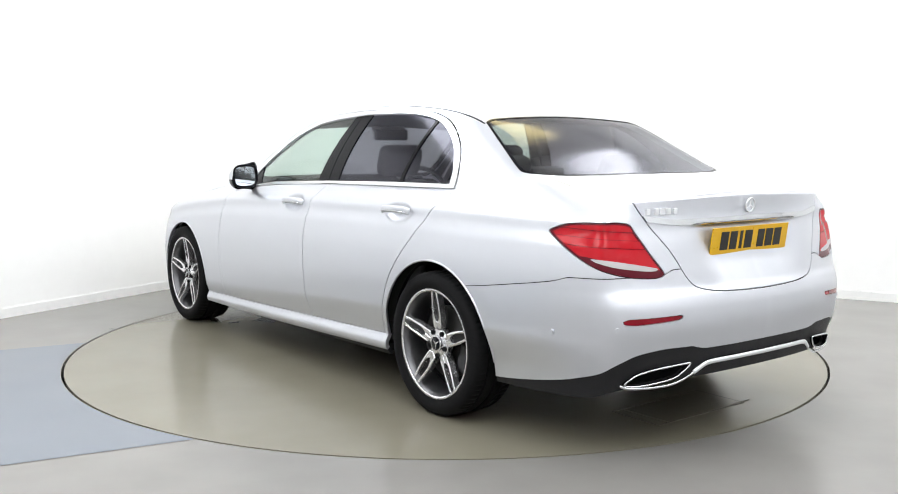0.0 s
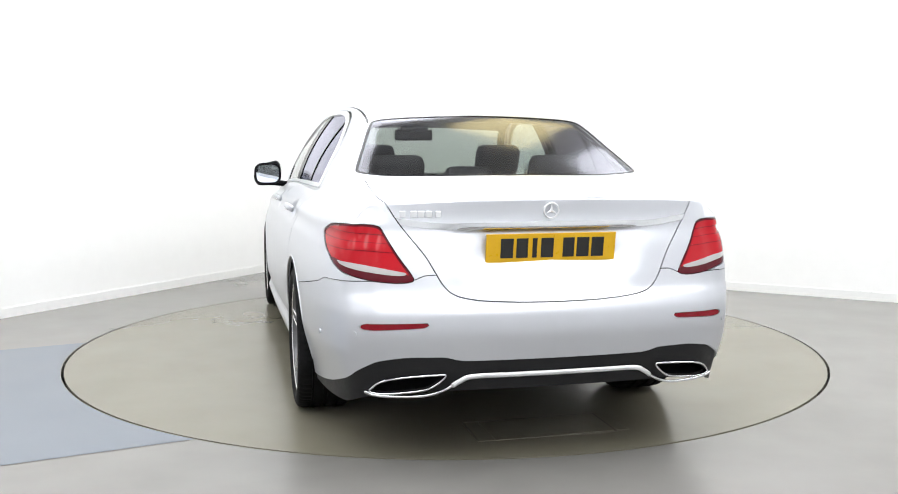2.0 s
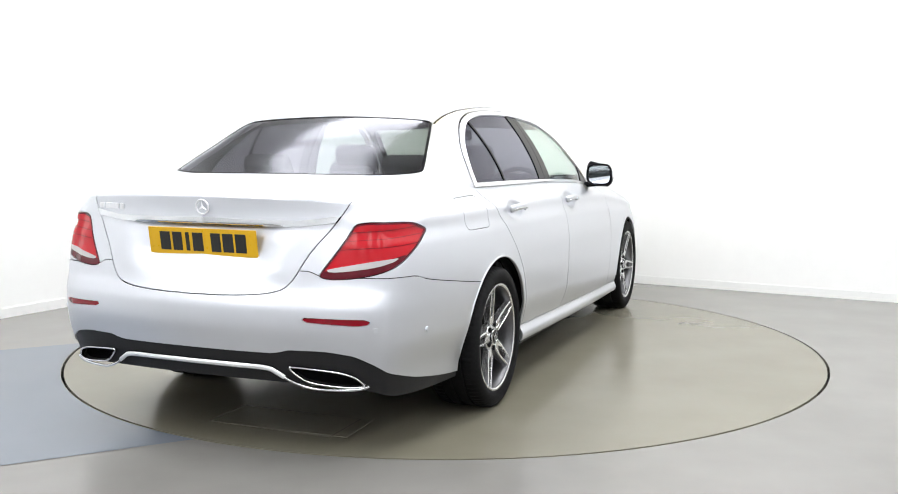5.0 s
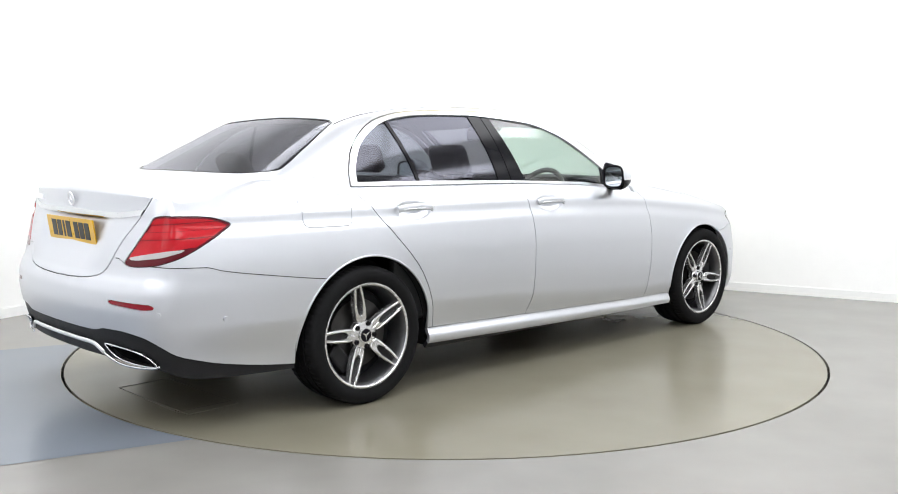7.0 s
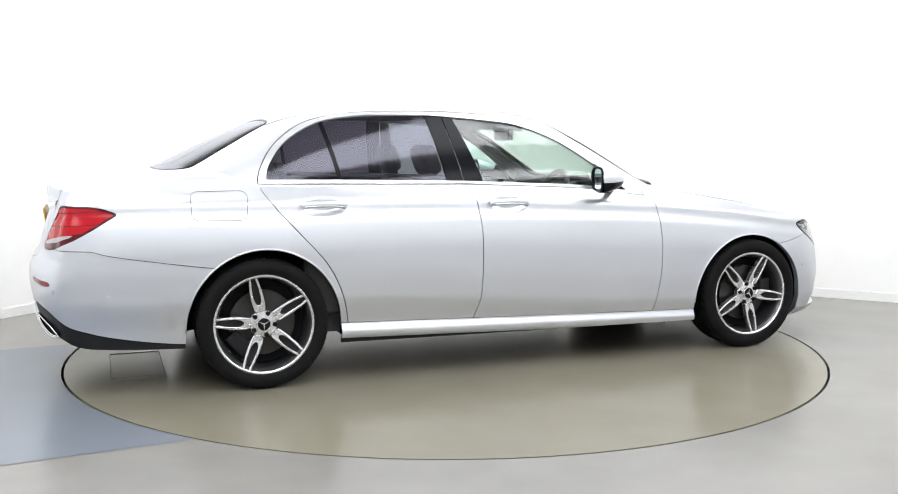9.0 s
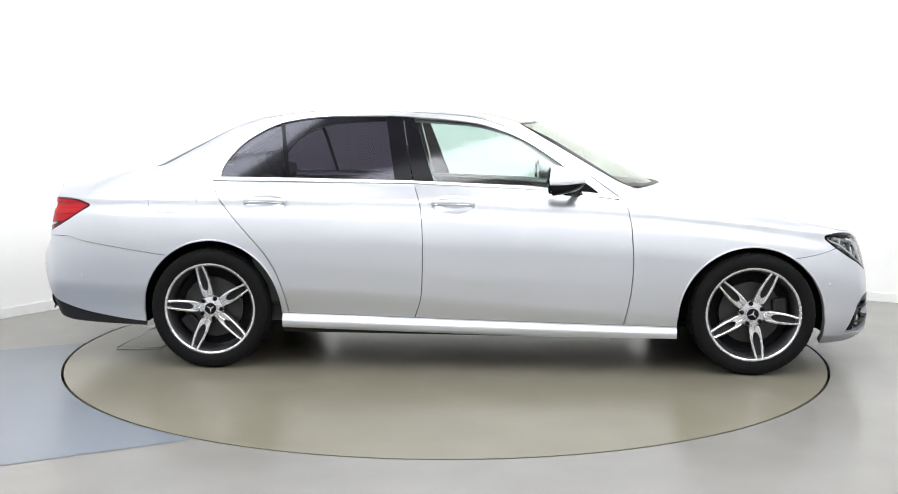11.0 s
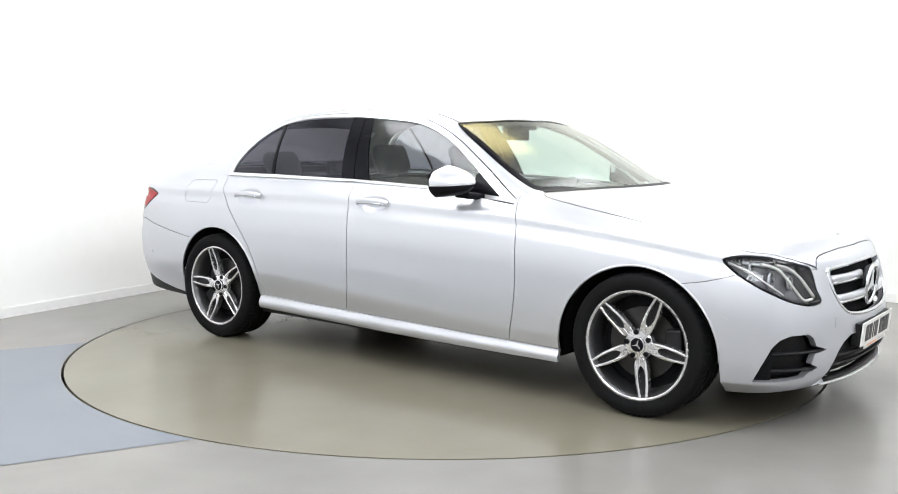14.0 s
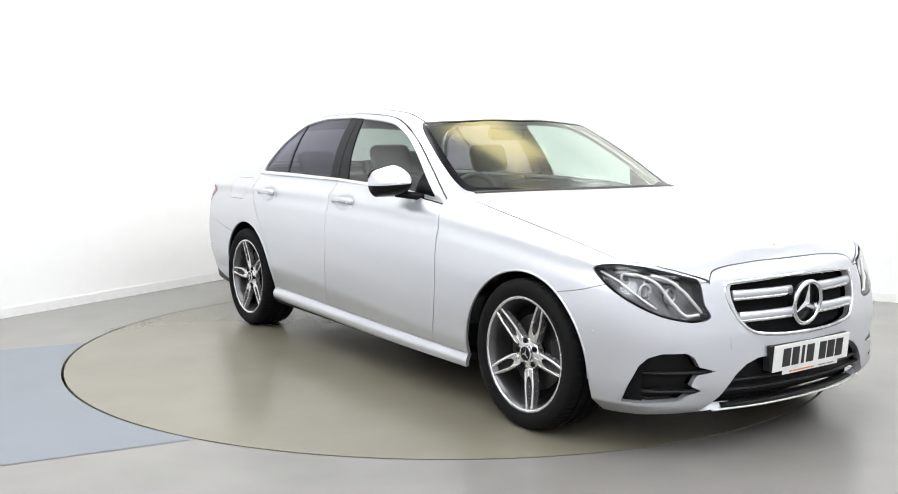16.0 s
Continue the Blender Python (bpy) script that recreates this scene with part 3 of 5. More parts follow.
# ---- cabin glazing outlines ----
DLO_TOP = [(-1.472, 1.040), (-1.455, 1.105), (-1.380, 1.219), (-1.236, 1.328), (-1.078, 1.381), (-0.909, 1.403), (-0.737, 1.410), (-0.401, 1.411),
           (-0.071, 1.387), (0.093, 1.348), (0.256, 1.281), (0.416, 1.188), (0.573, 1.085), (0.697, 0.995), (0.775, 0.940)]
GLASS_TOP = [(-1.430, 1.050), (-1.410, 1.122), (-1.328, 1.229), (-1.201, 1.314), (-1.071, 1.360), (-0.868, 1.385), (-0.596, 1.389), (-0.428, 1.385),
             (-0.067, 1.355), (0.096, 1.316), (0.259, 1.247), (0.418, 1.145), (0.560, 1.040), (0.650, 0.972)]
BELT = [(0.775, 0.932), (0.274, 0.988), (-0.353, 1.017), (-1.472, 1.030)]
SILL_IN = [(0.650, 0.968), (0.272, 1.008), (-0.355, 1.033), (-1.0, 1.047), (-1.430, 1.050)]
DLO = np.concatenate([catmull(DLO_TOP, 5), BELT])
DLI = np.concatenate([catmull(GLASS_TOP, 5), SILL_IN])
SCREEN = catmull([(1.05, 0.0), (1.033, 0.22), (0.968, 0.44), (0.90, 0.60), (0.84, 0.70), (0.77, 0.728), (0.588, 0.708), (0.353, 0.648), (0.24, 0.60),
                  (0.235, 0.56), (0.30, 0.36), (0.345, 0.0)], 5)
SCREEN = np.concatenate([SCREEN, (SCREEN * (1, -1))[::-1]])
BACKLIGHT = catmull([(-1.955, 0.0), (-1.94, 0.27), (-1.908, 0.47), (-1.86, 0.60), (-1.80, 0.650), (-1.74, 0.645), (-1.60, 0.600), (-1.42, 0.540),
                     (-1.375, 0.505), (-1.357, 0.35), (-1.344, 0.0)], 5)
BACKLIGHT = np.concatenate([BACKLIGHT, (BACKLIGHT * (1, -1))[::-1]])
belt_line = pchip([-1.472, -0.353, 0.274, 0.775], [1.030, 1.017, 0.988, 0.932])

# windscreen and rear window with their black seals
inn, GH1 = split(GH, signed(SCREEN, plan(GH)) + 100 * (GH[0][:, 2] < 0.93), 0.001)
sw_ = 0.012 + 0.024 * smooth((np.abs(inn[0][:, 1]) - 0.45) / 0.15) * smooth((inn[0][:, 0] - 0.2) / 0.2)
pane, seal = clip(inn, signed(SCREEN, plan(inn)) + sw_), clip(inn, -sw_ - signed(SCREEN, plan(inn)))
emit("windscreen", offset(pane, 0.003), SCREEN_M, car, "clear laminated windscreen", 0.004, both=True).visible_shadow = False
emit("windscreen_seal", offset(seal, 0.001), BLACK_M, car, "black windscreen seal", 0.006, both=True)
inn, GH1 = split(GH1, np.where(GH1[0][:, 0] < -1.0, signed(BACKLIGHT, plan(GH1)), 1), 0.001)
pane, seal = clip(inn, signed(BACKLIGHT, plan(inn)) + 0.012), clip(inn, -0.012 - signed(BACKLIGHT, plan(inn)))
emit("rear_window", offset(pane, 0.003), BACK_M, car, "grey tinted rear window", 0.004, both=True).visible_shadow = False
emit("rear_window_seal", offset(seal, 0.001), BLACK_M, car, "black rear window seal", 0.006, both=True)

# side glazing
on_side = lambda M: M[0][:, 1] > 0.42
dlo, GH1 = split(GH1, np.where(on_side(GH1), signed(DLO, side_view(GH1)), 1), 0.0032)
inner, chrome = split(dlo, signed(DLI, side_view(dlo)), 0.0)
pair("window_trim", offset(chrome, -0.004), SATIN_M, car, "polished aluminium window surround", 0.012)


def slant(M, x_top, x_low):
    """Ahead (negative) or behind a pillar line."""
    x, z = M[0][:, 0], M[0][:, 2]
    return (x_low + (x_top - x_low) * (z - 1.04) / 0.345) - x


rest = inner
front_area, rest = split(rest, slant(rest, -0.369, -0.247), 0.0005)
mid, rear_area = split(rest, slant(rest, -0.525, -0.459), 0.0005)
b_front, b_rear = split(mid, slant(mid, -0.428, -0.359), 0.003)
rear_glass, quarter = split(rear_area, slant(rear_area, -1.108, -1.031), 0.0005)
division, quarter = split(quarter, slant(quarter, -1.130, -1.053), 0.0005)
sail, front_glass = split(front_area, 0.478 - front_area[0][:, 0] + 0.30 * (front_area[0][:, 2] - 1.05), 0.0005)
for nm, M, mt, lb, dd in (("front_side_window", front_glass, CLEAR_M, "clear green-tinted side glass", 0.006), ("rear_side_window", rear_glass, TINT_M, "dark tinted side glass", 0.006),
                          ("quarter_window", quarter, TINT_M, "dark tinted quarter glass", 0.006)):
    for o in pair(nm, offset(M, dd), mt, car, lb, 0.004):
        o.visible_shadow = False
for nm, M in (("window_pillar", b_front), ("window_pillar", b_rear), ("window_division", division), ("mirror_sail", sail)):
    pair(nm, offset(M, 0.002), BLACK_M, car, "gloss black window pillar", 0.01)

# roof with a dark joint strip along each side
ditch = pchip([-1.6, -1.3, -0.6, 0.0, 0.25], [0.56, 0.535, 0.535, 0.545, 0.575])
GH1 = clip(GH1, np.where(GH1[0][:, 0] < 1.02, -1.0, 1.0))
f = np.where((GH1[0][:, 0] > -1.40) & (GH1[0][:, 2] > 1.22), np.abs(GH1[0][:, 1]) - ditch(GH1[0][:, 0]), np.where(GH1[0][:, 0] > -1.40, 1.0, 1.0))
roof = clip(GH1, f + 0.006)
strip = clip(clip(GH1, f - 0.006), -0.006 - f)
frame_side = clip(GH1, 0.006 - f)
emit("roof", roof, PAINT_M, car, "silver roof panel", 0.008, both=True)
pair("roof_strip", offset(strip, 0.004), BLACK_M, car, "black roof joint strip", 0.004)
deck_low = np.where(frame_side[0][:, 0] < -1.3, deck(frame_side[0][:, 0], frame_side[0][:, 1]) - 0.03 - frame_side[0][:, 2], -1.0)
pair("cabin_frame", clip(frame_side, np.where(frame_side[0][:, 1] < 0.72, deck_low, -1.0)), PAINT_M, car, "silver roof pillar panel", 0.008)
lining = offset(GH1, 0.035)
emit("headlining", clip(lining, 1.0 - lining[0][:, 2]), LINING_M, car, "grey fabric headlining and pillars", 0, both=True)

# ---- lower body ----
L = LB
cabin = [(-1.955, -0.1), (-1.94, 0.30), (-1.88, 0.58), (-1.72, 0.66), (-1.5, 0.742), (0.62, 0.755), (0.80, 0.715), (0.93, 0.55), (1.02, 0.25), (1.04, -0.1)]
L = clip(L, -np.where(L[0][:, 2] > 0.90, signed(cabin, plan(L)), 1.0))
x, z = L[0][:, 0], L[0][:, 2]
L = clip(L, np.where((x > -1.481) & (x < 0.773) & (L[0][:, 1] > 0.6), z - belt_line(x), -1.0))


def arch(cx, cz, rx, rz, low):
    a = np.linspace(0, math.pi, 40)
    return [(cx + rx, low)] + [(cx + rx * math.cos(t), cz + rz * math.sin(t)) for t in a] + [(cx - rx, low)]


ARCH_F, ARCH_R = arch(1.460, 0.300, 0.392, 0.394, -0.2), arch(-1.460, 0.310, 0.390, 0.402, -0.2)
for A in (ARCH_F, ARCH_R):
    L = clip(L, -np.where(L[0][:, 1] > 0.45, signed(A, side_view(L)), 1.0))
SHELL = L

# rear: boot lid, lamps, bumper, diffuser
TAILLAMP = catmull([(1.103, 0.894), (1.073, 0.911), (1.002, 0.929), (0.87, 0.934), (0.728, 0.929), (0.683, 0.896), (0.618, 0.818), (0.556, 0.742), (0.563, 0.724),
                    (0.629, 0.719), (0.757, 0.731), (0.879, 0.762), (0.979, 0.813), (1.065, 0.867)], 4, True)
REVERSE = catmull([(0.915, 0.797), (0.81, 0.790), (0.61, 0.761), (0.580, 0.751), (0.61, 0.746), (0.69, 0.752), (0.809, 0.768)], 4, True)
LID = [(-1, 0.644), (0, 0.644)] + list(map(tuple, catmull([(0.141, 0.646), (0.269, 0.653), (0.356, 0.665), (0.401, 0.683), (0.434, 0.719), (0.457, 0.761), (0.491, 0.82),
      (0.538, 0.882), (0.581, 0.94), (0.622, 1.007), (0.640, 1.06)], 4))) + [(0.645, 1.3), (-1, 1.3)]
lid, L = split(L, np.where(L[0][:, 0] < -1.5, signed(LID, rear_view(L)), 1.0), 0.0022)
low_edge = pchip([0, 0.404, 0.581, 0.7], [0.917, 0.913, 0.931, 0.94])
on_face = lambda M: M[0][:, 0] < -2.37
a, y, z = lid, lid[0][:, 1], lid[0][:, 2]
trim_f = np.where(on_face(lid), np.abs(z - (low_edge(y) + 0.0125)) - 0.0115, 1.0)
trim, lid = clip(lid, trim_f), clip(lid, -trim_f)
boot = emit("boot_lid", lid, PAINT_M, car, "silver boot lid with a raised rear edge", 0.014, both=True)
emit("boot_trim", offset(trim, -0.005), CHROME_M, boot, "chrome strip across the boot lid", 0.012, both=True)

lamp, L = split(L, signed(TAILLAMP, wrap(L)), 0.002)
s_ = signed(TAILLAMP, wrap(lamp))
rim_, body_ = clip(lamp, -0.009 - s_), clip(lamp, s_ + 0.009)
w_ = signed(REVERSE, wrap(body_))
white, red = clip(body_, w_), clip(body_, -w_)
low_red = red[0][:, 2] - (0.806 - 0.16 * np.clip(0.93 - red[2], 0, 1))
up_red, lo_red = clip(red, -low_red), clip(red, low_red)


def rib(M, drop):
    return M[0][:, 2] - (0.935 - drop - 0.05 * np.clip(0.95 - M[2], -0.2, 0.4))


for rt in (False, True):
    lampo = emit("tail_lamp", offset(rim_, 0.001), DARKRED_M, car, "red tail lamp with a clear reversing strip", 0.02, right=rt)
    rest_ = up_red
    for drop in (0.028, 0.058, 0.090):
        above, below = clip(rest_, 0.0018 - rib(rest_, drop)), clip(rest_, rib(rest_, drop) + 0.0018)
        line_ = clip(clip(rest_, rib(rest_, drop) - 0.0018), -0.0018 - rib(clip(rest_, rib(rest_, drop) - 0.0018), drop))
        emit("lens", offset(above, 0.0 if drop != 0.058 else 0.004), RED_M, lampo, "bright red lens band", 0.006, right=rt)
        emit("lens_rib", offset(line_, 0.004), MIDRED_M, lampo, "dark red groove", 0.0, right=rt)
        rest_ = below
    emit("lens", rest_, RED_M, lampo, "bright red lens band", 0.006, right=rt)
    emit("lower_lens", offset(lo_red, 0.001), DARKRED_M, lampo, "dark red lower lens", 0.006, right=rt)
    emit("reversing_strip", offset(white, -0.001), STRIP_M, lampo, "clear ribbed reversing strip", 0.006, right=rt)

rear_seam = pchip([0.0, 0.50, 0.56, 0.75, 0.983, 1.055, 1.263, 1.526, 1.8], [0.752, 0.748, 0.730, 0.725, 0.722, 0.703, 0.667, 0.628, 0.60])
bump, L = split(L, np.where(L[2] < 2.0, L[0][:, 2] - rear_seam(L[2]), 1.0), 0.0018)
black_edge = pchip([0.0, 0.35, 0.394, 0.438, 0.543, 0.684, 0.772, 0.859, 0.93, 1.049, 1.365, 1.6], [0.430, 0.430, 0.436, 0.446, 0.446, 0.430, 0.393, 0.352, 0.331, 0.300, 0.252, 0.235])
diff, bump = split(bump, bump[0][:, 2] - black_edge(bump[2]), 0.0008)
REFLECTOR = [(0.768, 0.560), (0.741, 0.571), (0.485, 0.577), (0.507, 0.559), (0.711, 0.547), (0.75, 0.550)]
refl, bump = split(bump, signed(REFLECTOR, wrap(bump)), 0.001)
bumper = emit("rear_bumper", bump, PAINT_M, car, "silver rear bumper", 0.012, both=True)
pair("reflector", offset(refl, 0.002), MIDRED_M, bumper, "narrow red reflector", 0.006)
TIP = catmull([(0.695, 0.305), (0.690, 0.322), (0.656, 0.349), (0.584, 0.366), (0.45, 0.377), (0.425, 0.373), (0.449, 0.345), (0.496, 0.317), (0.588, 0.303), (0.66, 0.299)], 5, True)
hole, diff = split(diff, np.where(diff[0][:, 0] < -2.2, signed(TIP, rear_view(diff)), 1.0), 0.0)
diffuser = emit("diffuser", offset(diff, 0.006), PLASTIC_M, bumper, "matt black lower diffuser", 0.012, both=True)
bump_x = lambda y, z: np.interp(np.abs(y), outline(np.linspace(0, 1.2, 80))[:, 1], outline(np.linspace(0, 1.2, 80))[:, 0]) + tuck_rear(z)
for sg in (1, -1):
    ring = np.column_stack([bump_x(TIP[:, 0], TIP[:, 1]) - 0.004, TIP[:, 0], TIP[:, 1]])
    tip = bar("exhaust_trim", ring, 0.0042, CHROME_M, bumper, "chrome exhaust surround", 8, True, mirror=sg < 0, up=(1, 0, 0))
    inner_ = (ring - ring.mean(0)) * (1, 0.9, 0.8) + ring.mean(0) + (0.09, 0, 0)
    k = len(ring)
    V = np.concatenate([ring, inner_, inner_.mean(0)[None]]) * (1, sg, 1)
    F = [(i, (i + 1) % k, k + (i + 1) % k, k + i) for i in range(k)] + [(k + i, k + (i + 1) % k, 2 * k) for i in range(k)]
    obj("exhaust_pocket", V, F, DARK_M, bumper, "dark exhaust opening")
strip_yz = catmull([(0.0, 0.373), (0.18, 0.373), (0.325, 0.370), (0.372, 0.352), (0.43, 0.315), (0.50, 0.292), (0.59, 0.288), (0.68, 0.293), (0.715, 0.305)], 8)
path = np.column_stack([bump_x(strip_yz[:, 0], strip_yz[:, 1]) - 0.008, strip_yz])
path = np.concatenate([(path * (1, -1, 1))[::-1][:-1], path])
bar("lower_trim", path[np.abs(path[:, 1]) < 0.40], 0.0095, SATIN_M, bumper, "bright trim along the diffuser", 12, flat=0.55)
for sg in (1, -1):
    bar("exhaust_lower_trim", path[path[:, 1] * sg > 0.385], 0.0055, CHROME_M, bumper, "bright trim below the exhaust opening", 10, flat=0.7)

# sills, doors, flaps, quarter panels
f = np.where((np.abs(L[0][:, 0]) < 1.3) & (L[0][:, 1] > 0.5), L[0][:, 2] - sill_top(L[0][:, 0]), 1.0)
sill, L = split(L, f, 0.0015)
sf = sill[0][:, 2] - (sill_top(sill[0][:, 0]) - 0.080)
pair("sill", clip(sill, -sf), PAINT_M, car, "silver sill skirt", 0.02)
pair("sill_underside", clip(sill, sf), PLASTIC_M, car, "black lower sill edge", 0.02)
GAP_B = [(-0.357, 1.10), (-0.352, 1.019), (-0.326, 0.95), (-0.312, 0.90), (-0.298, 0.76), (-0.296, 0.623), (-0.299, 0.50), (-0.307, 0.402), (-0.339, 0.299), (-0.38, 0.22)]
GAP_F = [(0.768, 1.10), (0.770, 0.96), (0.778, 0.934), (0.802, 0.882), (0.817, 0.80), (0.822, 0.735), (0.829, 0.62), (0.824, 0.494), (0.808, 0.38), (0.785, 0.277), (0.765, 0.20)]
GAP_R = [(-1.478, 1.10), (-1.470, 1.03), (-1.437, 0.965), (-1.375, 0.885), (-1.308, 0.809), (-1.175, 0.662), (-1.120, 0.580), (-1.08, 0.495), (-1.052, 0.40), (-1.034, 0.307), (-1.02, 0.2)]
B, Fr, Re = catmull(GAP_B, 4), catmull(GAP_F, 4), catmull(GAP_R, 4)
on_flank = lambda M, v: np.where(M[0][:, 1] > 0.55, v, 1.0)
door_f, L = split(L, on_flank(L, signed(np.concatenate([Fr, B[::-1]]), side_view(L))), 0.0022)
door_r, L = split(L, on_flank(L, signed(np.concatenate([B, Re[::-1]]), side_view(L))), 0.0022)
doors = {}
for rt in (False, True):
    doors["f", rt] = emit("front_door", door_f, PAINT_M, car, "silver front door", 0.016, right=rt)
    doors["r", rt] = emit("rear_door", door_r, PAINT_M, car, "silver rear door", 0.016, right=rt)

# front: bonnet, headlamps, grille, bumper
HOOD = [(2.147, -1.0), (2.147, 0.0)] + list(map(tuple, catmull([(2.132, 0.282), (2.116, 0.42), (2.118, 0.468), (2.132, 0.498)], 5))) + list(map(tuple, catmull([(2.126, 0.505), (2.08, 0.60),
       (2.01, 0.70), (1.93, 0.775), (1.84, 0.797), (1.60, 0.803), (1.30, 0.800), (1.08, 0.785), (0.93, 0.765), (0.875, 0.74)], 4))) + [(0.90, 0.66), (0.975, 0.50), (1.045, 0.28), (1.07, 0.0), (1.07, -1.0)]
hood, L = split(L, np.where((L[0][:, 0] > 0.8) & (L[0][:, 2] > 0.66), signed(HOOD, plan(L)), 1.0), 0.0022)
bonnet = emit("bonnet", hood, PAINT_M, car, "silver bonnet", 0.014, both=True)
HEADLAMP = catmull([(5.077, 0.744), (5.122, 0.759), (5.197, 0.762), (5.325, 0.749), (5.522, 0.714), (5.578, 0.694), (5.587, 0.611), (5.612, 0.562), (5.581, 0.546), (5.503, 0.545),
                    (5.38, 0.569), (5.26, 0.615), (5.163, 0.67), (5.108, 0.71)], 4, True)
hl, L = split(L, np.where(L[2] > 4.5, signed(HEADLAMP, wrap(L)), 1.0), 0.0025)
front_seam = pchip([4.6, 4.80, 4.915, 5.005, 5.078, 5.15, 5.3, 5.55, 5.62, 5.66, 6.2], [0.60, 0.615, 0.633, 0.648, 0.666, 0.685, 0.69, 0.69, 0.690, 0.73, 0.80])
fb, L = split(L, np.where(L[2] > 4.75, L[0][:, 2] - front_seam(L[2]), 1.0), 0.0015)
GRILLE = np.array([(5.74, 0.683), (5.976, 0.692), (6.157, 0.694), (6.40, 0.69), (6.40, 0.46), (6.157, 0.461), (6.015, 0.464), (5.88, 0.476), (5.815, 0.492), (5.765, 0.535), (5.735, 0.585), (5.722, 0.627), (5.722, 0.664)])
grille_f = lambda M: np.where(M[2] > 5.3, signed(GRILLE, wrap(M)), 1.0)
gr, fb = split(fb, grille_f(fb), 0.001)
LOWER_IN = np.array([(5.565, 0.180), (5.653, 0.243), (5.724, 0.326), (5.775, 0.362), (5.84, 0.384), (6.0, 0.388), (6.4, 0.388), (6.4, 0.185), (6.0, 0.182)])
low_in, fb = split(fb, np.where(fb[2] > 5.4, signed(LOWER_IN, wrap(fb)), 1.0), 0.001)
SIDE_IN = np.array([(5.215, 0.225), (5.246, 0.296), (5.286, 0.376), (5.324, 0.410), (5.381, 0.425), (5.490, 0.424), (5.523, 0.406), (5.548, 0.366), (5.627, 0.346), (5.533, 0.336), (5.507, 0.294),
                    (5.562, 0.273), (5.489, 0.257), (5.465, 0.238), (5.34, 0.227)])
side_in, fb = split(fb, np.where(fb[2] < 5.7, signed(SIDE_IN, wrap(fb)), 1.0), 0.001)
front_bumper = emit("front_bumper", fb, PAINT_M, car, "silver front bumper", 0.03, both=True)
TOW = [(5.700, 0.430), (5.704, 0.426), (5.748, 0.426), (5.752, 0.430), (5.752, 0.474), (5.748, 0.478), (5.704, 0.478), (5.700, 0.474)]
emit("tow_eye_cover", offset(clip(fb, np.where(fb[2] > 5.4, signed(TOW, wrap(fb)), 1.0)), -0.0015), PAINT_M, front_bumper, "small square silver tow eye cover", 0.006, right=True)
emit("lower_intake", offset(low_in, 0.045), MESH_M, front_bumper, "black lower air intake mesh", 0.0, both=True)
pair("side_intake", offset(side_in, 0.05), MESH_M, front_bumper, "black side air intake", 0.0)
emit("grille_backing", offset(gr, 0.05), DARK_M, front_bumper, "dark radiator grille opening", 0.0, both=True)

# what is left: front wings and rear quarters
wing, L = clip(L, 0.2 - L[0][:, 0]), clip(L, L[0][:, 0] - 0.2)
pair("front_wing", clip(wing, np.where((wing[0][:, 1] < 0.68) & (wing[0][:, 0] < 1.12), 1.0, -1.0)), PAINT_M, car, "silver front wing", 0.016)
FUEL = []
for cx, cz, a0 in ((-1.565, 0.968, 0), (-1.775, 0.966, 90), (-1.775, 0.892, 180), (-1.572, 0.890, 270)):
    FUEL += [(cx + 0.032 * math.cos(math.radians(a0 + q)), cz + 0.032 * math.sin(math.radians(a0 + q))) for q in (0, 22, 45, 68, 90)]
emit("rear_quarter", L, PAINT_M, car, "silver rear quarter panel", 0.014)
flap, quarter_r = split(L, on_flank(L, signed(FUEL, side_view(L))), 0.0014)
emit("rear_quarter", quarter_r, PAINT_M, car, "silver rear quarter panel with a fuel flap", 0.014, right=True)
emit("fuel_flap", flap, PAINT_M, car, "silver rounded fuel flap", 0.01, right=True)

# dark structure behind the shut lines
sh = clip(SHELL, np.where(SHELL[2] > 5.3, np.where(SHELL[0][:, 2] < 0.70, 1.0, -1.0), -1.0))
sh = clip(sh, -np.where(sh[2] > 4.5, signed(HEADLAMP, wrap(sh)), 1.0))
sh = clip(sh, -np.where(sh[0][:, 0] < -2.2, signed(TIP, rear_view(sh)), 1.0))
sh = clip(sh, np.where((sh[0][:, 0] < -2.15) & (sh[0][:, 1] > 0.60), sh[0][:, 2] - 0.985, -1.0))
emit("body_structure", offset(sh, 0.020), DARK_M, car, "dark body structure", 0.0, both=True)

# ---- wheels ----


def lathe(profile, n, mat, name, parent, label="", smooth_=True, closed=False):
    """Turned round the wheel's axle (y outward). profile: (radius, y)."""
    k = len(profile)
    V, F = [], []
    for i in range(n):
        a = 2 * math.pi * i / n
        V += [(r * math.cos(a), y, r * math.sin(a)) for r, y in profile]
    for i in range(n):
        j = (i + 1) % n
        for q in range(k if closed else k - 1):
            w = (q + 1) % k
            F.append((i * k + q, i * k + w, j * k + w, j * k + q))
    ob = obj(name, V, F, mat, parent, label, smooth_)
    bm = bmesh.new()
    bm.from_mesh(ob.data)
    bmesh.ops.recalc_face_normals(bm, faces=bm.faces)
    for e in bm.edges:
        if len(e.link_faces) == 2 and e.calc_face_angle(0) > 0.6:
            e.smooth = False
    bm.to_mesh(ob.data)
    bm.free()
    return ob


